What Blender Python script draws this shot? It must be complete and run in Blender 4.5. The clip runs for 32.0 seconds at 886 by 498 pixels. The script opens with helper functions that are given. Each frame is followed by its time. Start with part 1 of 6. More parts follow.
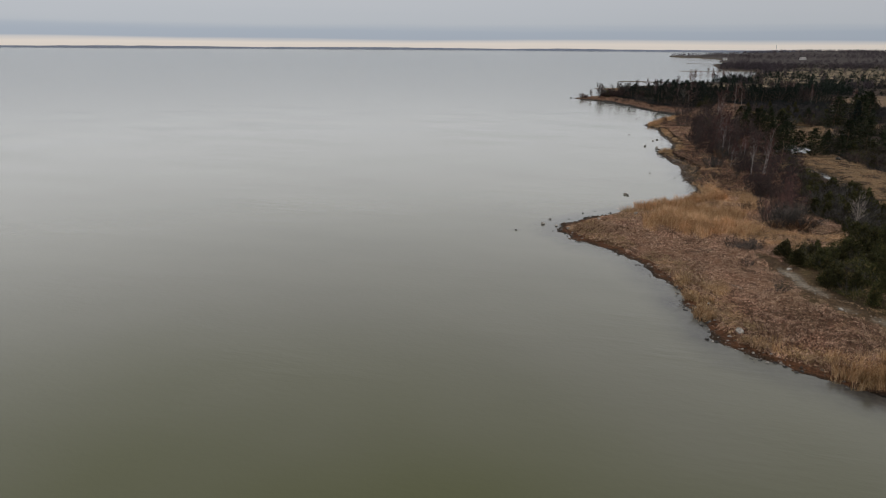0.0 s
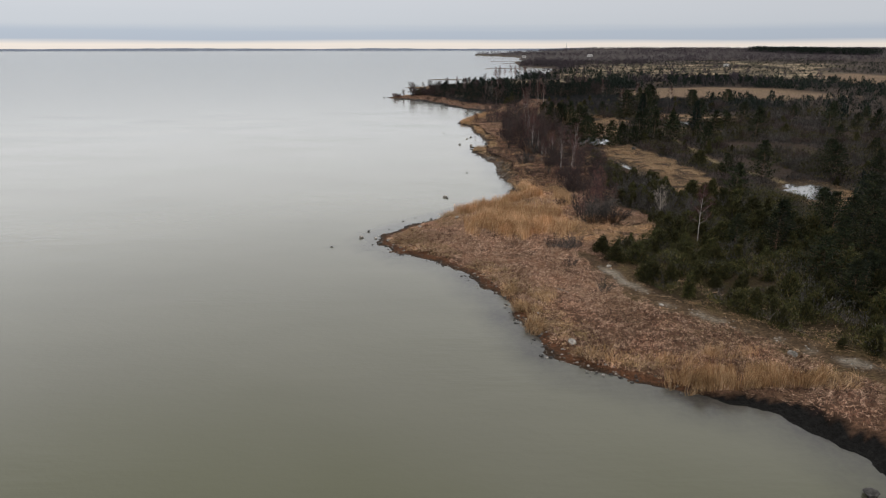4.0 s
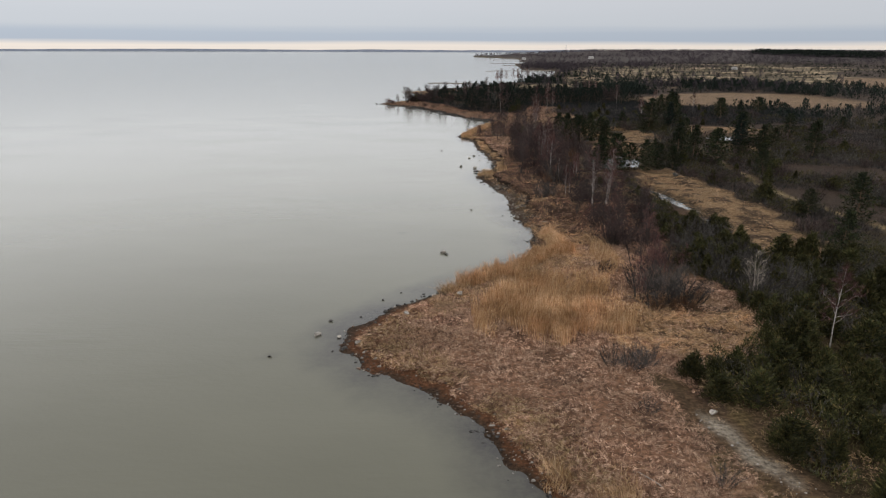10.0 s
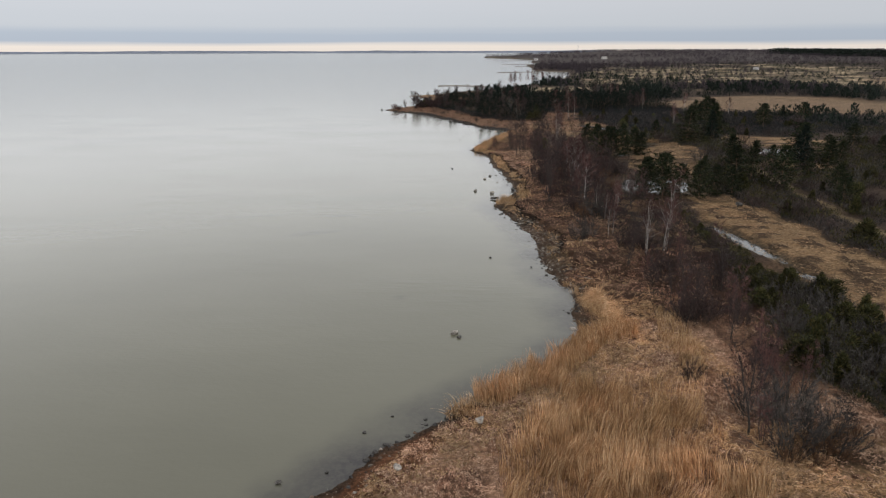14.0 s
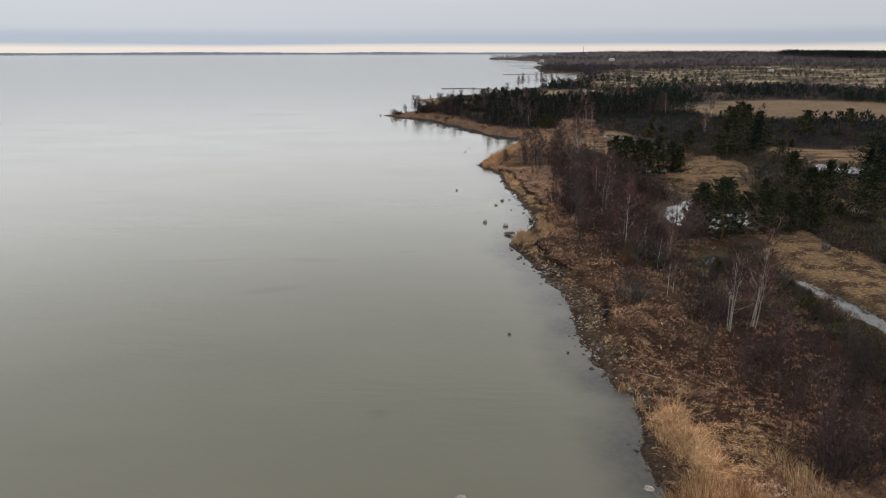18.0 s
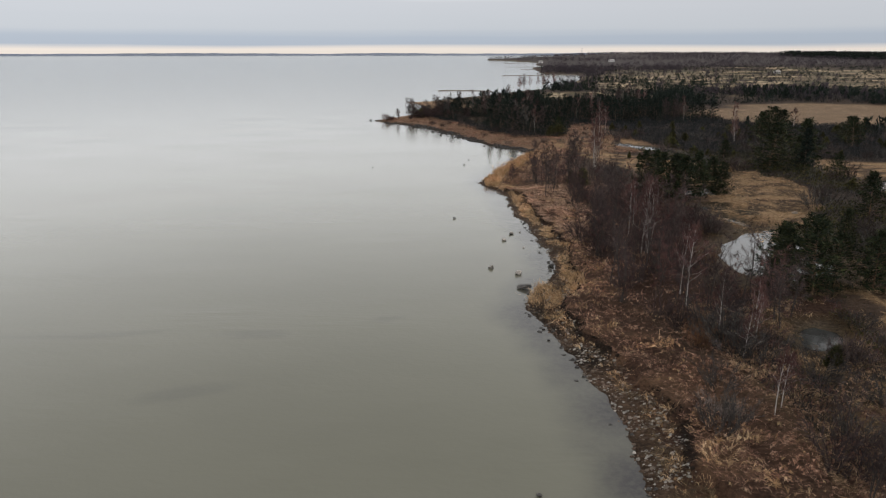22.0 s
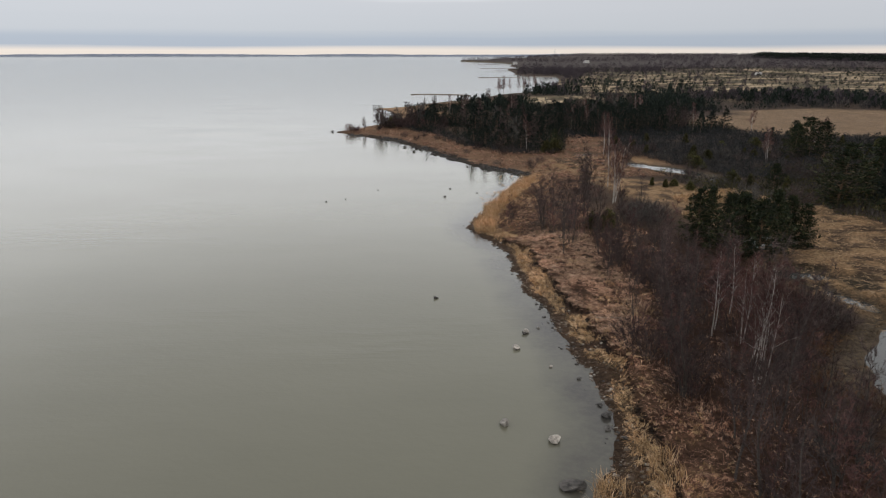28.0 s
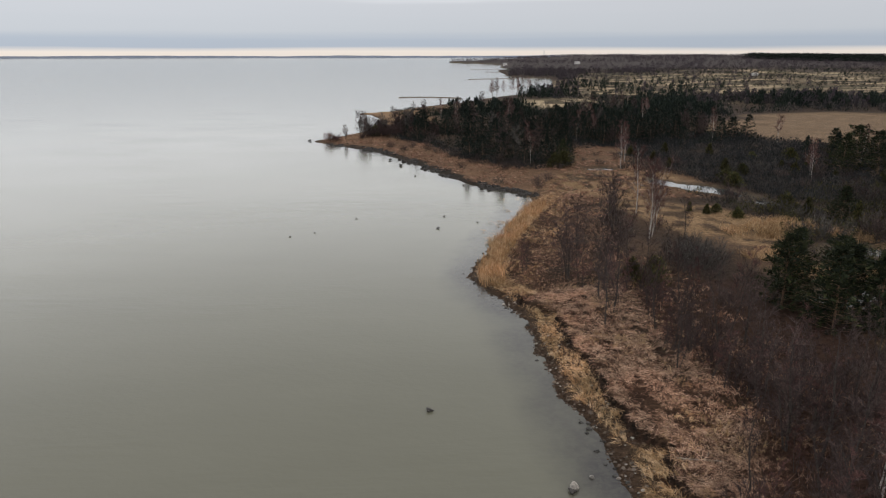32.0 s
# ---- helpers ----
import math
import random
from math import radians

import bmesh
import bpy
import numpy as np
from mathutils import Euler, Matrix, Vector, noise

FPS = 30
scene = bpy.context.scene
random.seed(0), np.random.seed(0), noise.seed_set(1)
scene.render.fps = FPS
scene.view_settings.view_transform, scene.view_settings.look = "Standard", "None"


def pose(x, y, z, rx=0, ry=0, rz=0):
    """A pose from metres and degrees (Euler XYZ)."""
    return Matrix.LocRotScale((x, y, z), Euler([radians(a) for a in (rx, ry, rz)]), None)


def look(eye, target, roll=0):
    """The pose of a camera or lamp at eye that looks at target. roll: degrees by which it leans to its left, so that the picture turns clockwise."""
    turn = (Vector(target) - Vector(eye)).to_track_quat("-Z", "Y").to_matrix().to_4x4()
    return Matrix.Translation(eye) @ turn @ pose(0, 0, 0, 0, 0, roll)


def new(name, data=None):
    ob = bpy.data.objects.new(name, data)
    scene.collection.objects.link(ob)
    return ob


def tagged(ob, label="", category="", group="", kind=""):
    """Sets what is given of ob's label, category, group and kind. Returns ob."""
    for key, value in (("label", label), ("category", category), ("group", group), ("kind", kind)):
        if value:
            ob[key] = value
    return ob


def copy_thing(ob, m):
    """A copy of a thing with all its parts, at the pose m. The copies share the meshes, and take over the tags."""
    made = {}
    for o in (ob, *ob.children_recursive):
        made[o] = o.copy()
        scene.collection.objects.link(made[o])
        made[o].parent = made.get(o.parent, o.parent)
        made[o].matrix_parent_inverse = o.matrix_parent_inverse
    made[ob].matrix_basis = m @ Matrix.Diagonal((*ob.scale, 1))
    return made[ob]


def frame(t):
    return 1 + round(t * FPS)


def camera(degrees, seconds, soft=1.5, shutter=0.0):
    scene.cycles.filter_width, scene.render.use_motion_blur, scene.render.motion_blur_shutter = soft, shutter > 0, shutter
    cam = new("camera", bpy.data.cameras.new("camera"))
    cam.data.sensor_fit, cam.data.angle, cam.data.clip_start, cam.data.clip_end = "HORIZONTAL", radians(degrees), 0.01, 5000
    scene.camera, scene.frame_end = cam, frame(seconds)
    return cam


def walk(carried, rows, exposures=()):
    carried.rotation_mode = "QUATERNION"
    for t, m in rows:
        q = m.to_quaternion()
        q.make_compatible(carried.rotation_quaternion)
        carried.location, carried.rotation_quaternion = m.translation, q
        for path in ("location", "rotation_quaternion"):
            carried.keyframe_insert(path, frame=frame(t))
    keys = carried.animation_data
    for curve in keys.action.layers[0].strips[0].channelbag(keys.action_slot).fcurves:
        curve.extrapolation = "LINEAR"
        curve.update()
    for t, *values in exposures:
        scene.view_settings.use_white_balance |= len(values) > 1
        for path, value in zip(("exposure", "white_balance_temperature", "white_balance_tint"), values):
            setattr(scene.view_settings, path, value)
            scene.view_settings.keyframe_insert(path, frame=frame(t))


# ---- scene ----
cam = camera(69.0, 32.0, soft=1.12)

# seconds, eye, heading to the left of north, pitch, roll
PATH = [
    (0, (-0.83, 9.04, 30.92), 15.38, -17.43, 0.44),
    (0.5, (-0.74, 9.16, 30.87), 9.06, -17.41, 0.28),
    (1, (-0.60, 9.54, 30.83), 4.61, -17.38, 0.11),
    (1.5, (-0.54, 10.34, 30.83), 2.63, -17.39, 0.10),
    (2, (-0.54, 11.54, 30.82), 1.27, -17.39, 0.06),
    (2.5, (-0.51, 13.18, 30.76), 0.64, -17.39, -0.04),
    (3, (-0.49, 15.15, 30.69), 0.16, -17.39, -0.02),
    (3.5, (-0.48, 17.15, 30.68), -0.15, -17.38, 0.01),
    (4.5, (-0.42, 22.19, 30.59), -0.63, -17.38, -0.02),
    (5.5, (-0.35, 27.87, 30.54), -0.75, -17.38, -0.03),
    (6, (-0.35, 30.81, 30.54), -0.78, -17.39, -0.02),
    (7, (-0.39, 37.13, 30.55), -0.83, -17.37, -0.02),
    (8, (-0.44, 43.78, 30.56), -0.92, -17.34, 0.02),
    (9, (-0.37, 50.48, 30.63), -0.94, -17.29, 0.15),
    (10, (-0.14, 57.36, 30.84), -0.62, -17.27, 0.21),
    (11, (0.05, 64.56, 31.11), -0.20, -17.30, 0.13),
    (12, (0.03, 71.93, 31.25), 0.01, -17.29, -0.07),
    (13, (-0.05, 79.31, 31.26), 0.13, -17.26, -0.15),
    (14, (0.06, 86.66, 31.20), 0.36, -17.21, -0.08),
    (15, (0.19, 93.99, 31.10), 0.54, -17.16, 0.02),
    (16, (0.23, 101.17, 31.08), 0.67, -17.13, -0.02),
    (17, (0.26, 108.50, 30.88), 0.75, -17.10, -0.05),
    (18, (0.25, 115.88, 30.60), 0.74, -17.08, -0.04),
    (19, (0.28, 123.01, 30.32), 0.69, -17.04, -0.05),
    (20, (0.47, 130.17, 30.02), 0.82, -17.02, -0.16),
    (21, (0.60, 137.50, 29.76), 0.84, -17.00, -0.19),
    (22, (0.50, 144.59, 29.67), 0.53, -16.98, -0.01),
    (23, (0.40, 151.52, 29.67), 0.36, -16.97, 0.02),
    (24, (0.40, 158.47, 29.67), 0.42, -16.95, 0.01),
    (25, (0.36, 165.36, 29.71), 0.47, -16.94, 0.03),
    (26, (0.22, 172.18, 29.72), 0.15, -16.94, 0.03),
    (27, (0.00, 178.91, 29.63), -0.83, -16.93, 0.05),
    (28, (-0.00, 185.80, 29.35), -1.84, -16.89, 0.06),
    (29, (0.09, 192.79, 29.02), -2.40, -16.85, 0.07),
    (30, (0.12, 199.75, 28.83), -2.43, -16.81, 0.07),
    (31, (0.16, 206.52, 28.76), -2.67, -16.78, 0.04),
    (32, (0.32, 213.10, 28.78), -2.78, -16.78, -0.04),
]
walk(cam, [(t, pose(*eye, 90 + pitch, 0, yaw) @ pose(0, 0, 0, 0, 0, roll)) for t, eye, yaw, pitch, roll in PATH],
     exposures=[(0.0, -0.38), (1.0, -0.22), (2.5, 0.0), (32.0, 0.0)])

# ---- sky: a closed overcast with a clear strip low over the horizon ----
world = bpy.data.worlds.new("overcast_sky")
scene.world = world
world.use_nodes = True
wt = world.node_tree
wt.nodes.clear()


def wnode(kind, **props):
    n = wt.nodes.new(kind)
    for k, v in props.items():
        setattr(n, k, v)
    return n


coord = wnode("ShaderNodeTexCoord")
sep = wnode("ShaderNodeSeparateXYZ")
wt.links.new(coord.outputs["Generated"], sep.inputs[0])
stretch = wnode("ShaderNodeMapping")
stretch.inputs["Scale"].default_value = (1.6, 1.6, 42.0)
wt.links.new(coord.outputs["Generated"], stretch.inputs[0])
streak = wnode("ShaderNodeTexNoise")
streak.inputs["Scale"].default_value = 1.7
streak.inputs["Detail"].default_value = 5.0
wt.links.new(stretch.outputs[0], streak.inputs["Vector"])
lift = wnode("ShaderNodeMath", operation="MULTIPLY_ADD")
spread = wnode("ShaderNodeMath", operation="MULTIPLY_ADD")
spread.inputs[1].default_value, spread.inputs[2].default_value = 0.34, 0.005
wt.links.new(sep.outputs["Z"], spread.inputs[0])
wt.links.new(spread.outputs[0], lift.inputs[1])
wt.links.new(streak.outputs["Fac"], lift.inputs[0])
wt.links.new(sep.outputs["Z"], lift.inputs[2])
ramp = wnode("ShaderNodeValToRGB")
bands = [(0.0, (0.90, 0.81, 0.73)), (0.0102, (0.92, 0.83, 0.75)), (0.0140, (0.47, 0.53, 0.62)), (0.027, (0.48, 0.54, 0.63)),
         (0.040, (0.60, 0.635, 0.69)), (0.085, (0.65, 0.67, 0.72)), (0.12, (1.17, 1.19, 1.23)), (0.26, (1.60, 1.61, 1.63)), (0.55, (1.22, 1.22, 1.22)), (1.0, (1.03, 1.03, 1.04))]
while len(ramp.color_ramp.elements) < len(bands):
    ramp.color_ramp.elements.new(0.5)
for e, (p, c) in zip(ramp.color_ramp.elements, bands):
    e.position, e.color = p, (*c, 1)
wt.links.new(lift.outputs[0], ramp.inputs[0])
sky = wnode("ShaderNodeTexSky", sky_type="NISHITA", sun_disc=False)
sky.sun_elevation, sky.sun_rotation = radians(24), radians(150)
veil = wnode("ShaderNodeBackground")
veil.inputs["Strength"].default_value = 1.0
blue = wnode("ShaderNodeBackground")
blue.inputs["Strength"].default_value = 0.05
both = wnode("ShaderNodeMixShader")
both.inputs[0].default_value = 0.08
out = wnode("ShaderNodeOutputWorld")
side = wnode("ShaderNodeMapRange")
side.inputs["From Min"].default_value, side.inputs["From Max"].default_value = -0.7, 0.5
side.inputs["To Min"].default_value, side.inputs["To Max"].default_value = 1.05, 0.94
wt.links.new(sep.outputs["X"], side.inputs["Value"])
paler = wnode("ShaderNodeMix", data_type="RGBA", blend_type="MULTIPLY")
paler.inputs[0].default_value = 1.0
wt.links.new(ramp.outputs[0], paler.inputs[6])
wt.links.new(side.outputs[0], paler.inputs[7])
wt.links.new(paler.outputs[2], veil.inputs[0])
wt.links.new(sky.outputs[0], blue.inputs[0])
wt.links.new(veil.outputs[0], both.inputs[1])
wt.links.new(blue.outputs[0], both.inputs[2])
wt.links.new(both.outputs[0], out.inputs[0])

sun = new("sun", bpy.data.lights.new("sun", "SUN"))
sun.data.energy, sun.data.angle, sun.data.color = 0.35, radians(35), (1.0, 0.96, 0.9)
sun.matrix_world = look((30, -60, 60), (0, 0, 0))
tagged(sun, kind="structure")


# ---- materials ----
def material(name, rough=0.9, spec=0.2):
    m = bpy.data.materials.new(name)
    m.use_nodes = True
    b = m.node_tree.nodes["Principled BSDF"]
    b.inputs["Roughness"].default_value = rough
    b.inputs["Specular IOR Level"].default_value = spec
    return m, m.node_tree, b


def link_noise(nt, scale, detail=4.0, stretch=None, vector="Object", rough=0.6, turn=0.0):
    c = nt.nodes.new("ShaderNodeTexCoord")
    n = nt.nodes.new("ShaderNodeTexNoise")
    n.inputs["Scale"].default_value, n.inputs["Detail"].default_value, n.inputs["Roughness"].default_value = scale, detail, rough
    src = c.outputs[vector]
    if stretch:
        mp = nt.nodes.new("ShaderNodeMapping")
        mp.inputs["Scale"].default_value = stretch
        mp.inputs["Rotation"].default_value = (0, 0, radians(turn))
        nt.links.new(src, mp.inputs[0])
        src = mp.outputs[0]
    nt.links.new(src, n.inputs["Vector"])
    return n


def ramp_of(nt, source, stops):
    r = nt.nodes.new("ShaderNodeValToRGB")
    while len(r.color_ramp.elements) < len(stops):
        r.color_ramp.elements.new(0.5)
    for e, (p, c) in zip(r.color_ramp.elements, stops):
        e.position, e.color = p, (*c, 1)
    nt.links.new(source, r.inputs[0])
    return r


def mix(nt, fac, a, b, how="MIX"):
    m = nt.nodes.new("ShaderNodeMix")
    m.data_type, m.blend_type = "RGBA", how
    for sock, v in ((m.inputs[0], fac), (m.inputs[6], a), (m.inputs[7], b)):
        if isinstance(v, (int, float)):
            sock.default_value = v
        elif isinstance(v, tuple):
            sock.default_value = (*v, 1)
        else:
            nt.links.new(v, sock)
    return m.outputs[2]


def bump(nt, bsdf, height, strength, distance):
    b = nt.nodes.new("ShaderNodeBump")
    b.inputs["Strength"].default_value, b.inputs["Distance"].default_value = strength, distance
    nt.links.new(height, b.inputs["Height"])
    nt.links.new(b.outputs[0], bsdf.inputs["Normal"])


def blades_material(name, stops, by="island", rough=0.85, vary=0.0):
    """Twigs, needles or straw: a run of tones, one for each blade or for each plant, with a fine mottling."""
    m, nt, b = material(name, rough, 0.15)
    if by == "island":
        src = nt.nodes.new("ShaderNodeNewGeometry").outputs["Random Per Island"]
    else:
        src = nt.nodes.new("ShaderNodeObjectInfo").outputs["Random"]
    r = ramp_of(nt, src, stops)
    n = link_noise(nt, 1.3, 3)
    dark = ramp_of(nt, n.outputs["Fac"], [(0.32, (0.68, 0.68, 0.68)), (0.68, (1.25, 1.25, 1.25))])
    wide = link_noise(nt, 0.16, 3)
    patch = ramp_of(nt, wide.outputs["Fac"], [(0.34, (0.72, 0.71, 0.66)), (0.5, (1.0, 1.0, 1.0)), (0.66, (1.26, 1.15, 1.10))])
    c = mix(nt, 1.0, r.outputs[0], dark.outputs[0], "MULTIPLY")
    c = mix(nt, 1.0, c, patch.outputs[0], "MULTIPLY")
    if vary:
        own = nt.nodes.new("ShaderNodeObjectInfo")
        low, high = 1 - vary, 1 + vary
        c = mix(nt, 1.0, c, ramp_of(nt, own.outputs["Random"], [(0.0, (low, low, low)), (0.5, (1.0, 0.97, 0.97)), (1.0, (high, high, high))]).outputs[0], "MULTIPLY")
    nt.links.new(c, b.inputs["Base Color"])
    return m


def ground_material():
    m, nt, b = material("ground_cover", 0.95, 0.1)
    tone = nt.nodes.new("ShaderNodeVertexColor")
    tone.layer_name = "cover"
    fine = link_noise(nt, 2.6, 6, rough=0.75)
    straw = link_noise(nt, 1.0, 5, (0.55, 3.0, 1.0), rough=0.7)
    wide = link_noise(nt, 0.12, 4)
    f = ramp_of(nt, fine.outputs["Fac"], [(0.33, (0.30, 0.28, 0.26)), (0.5, (0.9, 0.9, 0.9)), (0.68, (1.6, 1.55, 1.48))])
    s = ramp_of(nt, straw.outputs["Fac"], [(0.3, (0.68, 0.64, 0.6)), (0.7, (1.3, 1.28, 1.25))])
    w = ramp_of(nt, wide.outputs["Fac"], [(0.3, (0.8, 0.78, 0.75)), (0.7, (1.18, 1.16, 1.12))])
    c = mix(nt, 1.0, tone.outputs[0], f.outputs[0], "MULTIPLY")
    c = mix(nt, 1.0, c, s.outputs[0], "MULTIPLY")
    c = mix(nt, 1.0, c, w.outputs[0], "MULTIPLY")
    nt.links.new(c, b.inputs["Base Color"])
    bump(nt, b, fine.outputs["Fac"], 0.9, 0.25)
    return m


def water_material():
    m, nt, b = material("lake_water", 0.10, 0.5)
    b.inputs["IOR"].default_value = 1.333
    wide = link_noise(nt, 0.02, 4, (1.0, 2.2, 1.0))
    c = ramp_of(nt, wide.outputs["Fac"], [(0.3, (0.113, 0.109, 0.081)), (0.7, (0.131, 0.126, 0.095))])
    place = nt.nodes.new("ShaderNodeTexCoord")
    axes = nt.nodes.new("ShaderNodeSeparateXYZ")
    nt.links.new(place.outputs["Object"], axes.inputs[0])
    south = nt.nodes.new("ShaderNodeMapRange")
    south.interpolation_type = "SMOOTHSTEP"
    south.inputs["From Min"].default_value, south.inputs["From Max"].default_value = 125.0, 65.0
    drift = link_noise(nt, 0.012, 3)
    bend = nt.nodes.new("ShaderNodeMath")
    bend.operation = "MULTIPLY_ADD"
    bend.inputs[1].default_value = 90.0
    nt.links.new(drift.outputs["Fac"], bend.inputs[0])
    nt.links.new(axes.outputs["Y"], bend.inputs[2])
    nt.links.new(bend.outputs[0], south.inputs["Value"])
    lake = mix(nt, south.outputs[0], c.outputs[0], (0.064, 0.069, 0.018))
    # base colour darkens towards the shore and in the listed patches, broken by noise
    bed = nt.nodes.new("ShaderNodeVertexColor")
    bed.layer_name = "bed"
    stones = link_noise(nt, 1.4, 4, rough=0.7)
    cover = nt.nodes.new("ShaderNodeMapRange")
    cover.inputs["From Min"].default_value, cover.inputs["From Max"].default_value = 0.40, 0.58
    cover.inputs["To Min"].default_value, cover.inputs["To Max"].default_value = 0.8, 1.0
    nt.links.new(stones.outputs["Fac"], cover.inputs["Value"])
    shown = nt.nodes.new("ShaderNodeMath")
    shown.operation = "MULTIPLY"
    nt.links.new(bed.outputs["Color"], shown.inputs[0])
    nt.links.new(cover.outputs[0], shown.inputs[1])
    nt.links.new(mix(nt, shown.outputs[0], lake, (0.034, 0.031, 0.032)), b.inputs["Base Color"])
    small = link_noise(nt, 1.1, 3, (0.8, 1.2, 1.0))
    large = link_noise(nt, 0.10, 3, (0.8, 1.1, 1.0))
    lanes = link_noise(nt, 0.9, 2, (0.16, 1.0, 1.0), turn=-22)
    gusts = link_noise(nt, 0.035, 3, (0.6, 1.3, 1.0), turn=-20)
    blown = nt.nodes.new("ShaderNodeMapRange")
    blown.inputs["From Min"].default_value, blown.inputs["From Max"].default_value = 0.50, 0.72
    nt.links.new(gusts.outputs["Fac"], blown.inputs["Value"])
    ruffle = nt.nodes.new("ShaderNodeMath")
    ruffle.operation = "MULTIPLY"
    nt.links.new(lanes.outputs["Fac"], ruffle.inputs[0])
    nt.links.new(blown.outputs[0], ruffle.inputs[1])
    add = nt.nodes.new("ShaderNodeMath")
    add.operation = "ADD"
    nt.links.new(small.outputs["Fac"], add.inputs[0])
    nt.links.new(large.outputs["Fac"], add.inputs[1])
    more = nt.nodes.new("ShaderNodeMath")
    more.operation = "MULTIPLY_ADD"
    more.inputs[1].default_value = 3.5
    nt.links.new(ruffle.outputs[0], more.inputs[0])
    nt.links.new(add.outputs[0], more.inputs[2])
    bump(nt, b, more.outputs[0], 0.045, 0.35)
    breeze = link_noise(nt, 0.05, 2, (0.5, 1.1, 1.0))
    gloss = nt.nodes.new("ShaderNodeMapRange")
    gloss.inputs["From Min"].default_value, gloss.inputs["From Max"].default_value = 0.35, 0.7
    gloss.inputs["To Min"].default_value, gloss.inputs["To Max"].default_value = 0.10, 0.15
    nt.links.new(breeze.outputs["Fac"], gloss.inputs["Value"])
    nt.links.new(gloss.outputs[0], b.inputs["Roughness"])
    return m


def ice_material():
    m, nt, b = material("pond_water", 0.10, 0.4)
    b.inputs["IOR"].default_value = 1.333
    n = link_noise(nt, 0.6, 5)
    c = ramp_of(nt, n.outputs["Fac"], [(0.30, (0.022, 0.020, 0.017)), (0.42, (0.036, 0.036, 0.034)), (0.75, (0.048, 0.048, 0.047))])
    nt.links.new(c.outputs[0], b.inputs["Base Color"])
    return m


def stone_material(name, a, c):
    m, nt, b = material(name, 0.85, 0.25)
    n = link_noise(nt, 3.0, 6)
    r = ramp_of(nt, n.outputs["Fac"], [(0.35, a), (0.65, c)])
    o = nt.nodes.new("ShaderNodeObjectInfo")
    v = ramp_of(nt, o.outputs["Random"], [(0.0, (0.7, 0.7, 0.7)), (1.0, (1.25, 1.22, 1.2))])
    nt.links.new(mix(nt, 1.0, r.outputs[0], v.outputs[0], "MULTIPLY"), b.inputs["Base Color"])
    bump(nt, b, n.outputs["Fac"], 0.6, 0.08)
    return m


def bark_material(name, base, mark, scale, cut):
    m, nt, b = material(name, 0.8, 0.2)
    n = link_noise(nt, scale, 5, (1.0, 1.0, 2.6))
    r = ramp_of(nt, n.outputs["Fac"], [(cut - 0.06, mark), (cut + 0.04, base), (1.0, base)])
    nt.links.new(r.outputs[0], b.inputs["Base Color"])
    bump(nt, b, n.outputs["Fac"], 0.4, 0.03)
    return m


M_GROUND = ground_material()
M_WATER = water_material()
M_ICE = ice_material()
M_STONE = stone_material("granite", (0.13, 0.12, 0.108), (0.40, 0.37, 0.33))
M_DARKSTONE = stone_material("wet_granite", (0.018, 0.017, 0.016), (0.10, 0.093, 0.087))
M_BIRCH = bark_material("birch_bark", (0.40, 0.365, 0.34), (0.085, 0.072, 0.064), 2.6, 0.45)
M_ALDER = bark_material("alder_bark", (0.072, 0.060, 0.053), (0.032, 0.027, 0.025), 4.0, 0.5)
M_PINEBARK = bark_material("pine_bark", (0.16, 0.095, 0.06), (0.06, 0.045, 0.036), 3.0, 0.48)
M_PALEWOOD = bark_material("weathered_wood", (0.30, 0.26, 0.22), (0.16, 0.13, 0.11), 3.0, 0.45)
M_TWIG = blades_material("alder_twigs", [(0.0, (0.022, 0.015, 0.015)), (0.5, (0.058, 0.040, 0.038)), (1.0, (0.122, 0.088, 0.083))], vary=0.45)
M_REDTWIG = blades_material("birch_twigs", [(0.0, (0.056, 0.028, 0.026)), (0.6, (0.108, 0.055, 0.051)), (1.0, (0.170, 0.094, 0.086))], vary=0.4)
M_PALETWIG = blades_material("pale_willow_twigs", [(0.0, (0.075, 0.062, 0.055)), (0.5, (0.150, 0.127, 0.113)), (1.0, (0.26, 0.228, 0.205))])
M_WILLOW = blades_material("willow_twigs", [(0.0, (0.032, 0.029, 0.028)), (0.5, (0.066, 0.060, 0.057)), (1.0, (0.135, 0.122, 0.114))], vary=0.35)
M_OLIVE = blades_material("olive_scrub", [(0.0, (0.013, 0.014, 0.015)), (0.5, (0.025, 0.026, 0.028)), (1.0, (0.048, 0.049, 0.050))])
M_RUST = blades_material("rusty_twigs", [(0.0, (0.09, 0.045, 0.024)), (1.0, (0.17, 0.09, 0.05))])
M_NEEDLE = blades_material("pine_needles", [(0.0, (0.006, 0.010, 0.009)), (0.6, (0.012, 0.018, 0.015)), (1.0, (0.027, 0.035, 0.025))], vary=0.25)
M_PINE = blades_material("shore_pine_needles", [(0.0, (0.009, 0.013, 0.008)), (0.6, (0.018, 0.025, 0.012)), (1.0, (0.050, 0.056, 0.022))], vary=0.3)
M_MOSS = blades_material("olive_moss", [(0.0, (0.055, 0.050, 0.020)), (0.6, (0.110, 0.098, 0.038)), (1.0, (0.21, 0.165, 0.075))])
M_JUNIPER = blades_material("juniper_needles", [(0.0, (0.018, 0.021, 0.009)), (0.45, (0.037, 0.040, 0.015)), (0.8, (0.074, 0.070, 0.024)), (1.0, (0.125, 0.095, 0.038))], vary=0.35)
M_REED = blades_material("dry_reed", [(0.0, (0.22, 0.114, 0.052)), (0.6, (0.51, 0.310, 0.162)), (1.0, (0.74, 0.52, 0.325))])
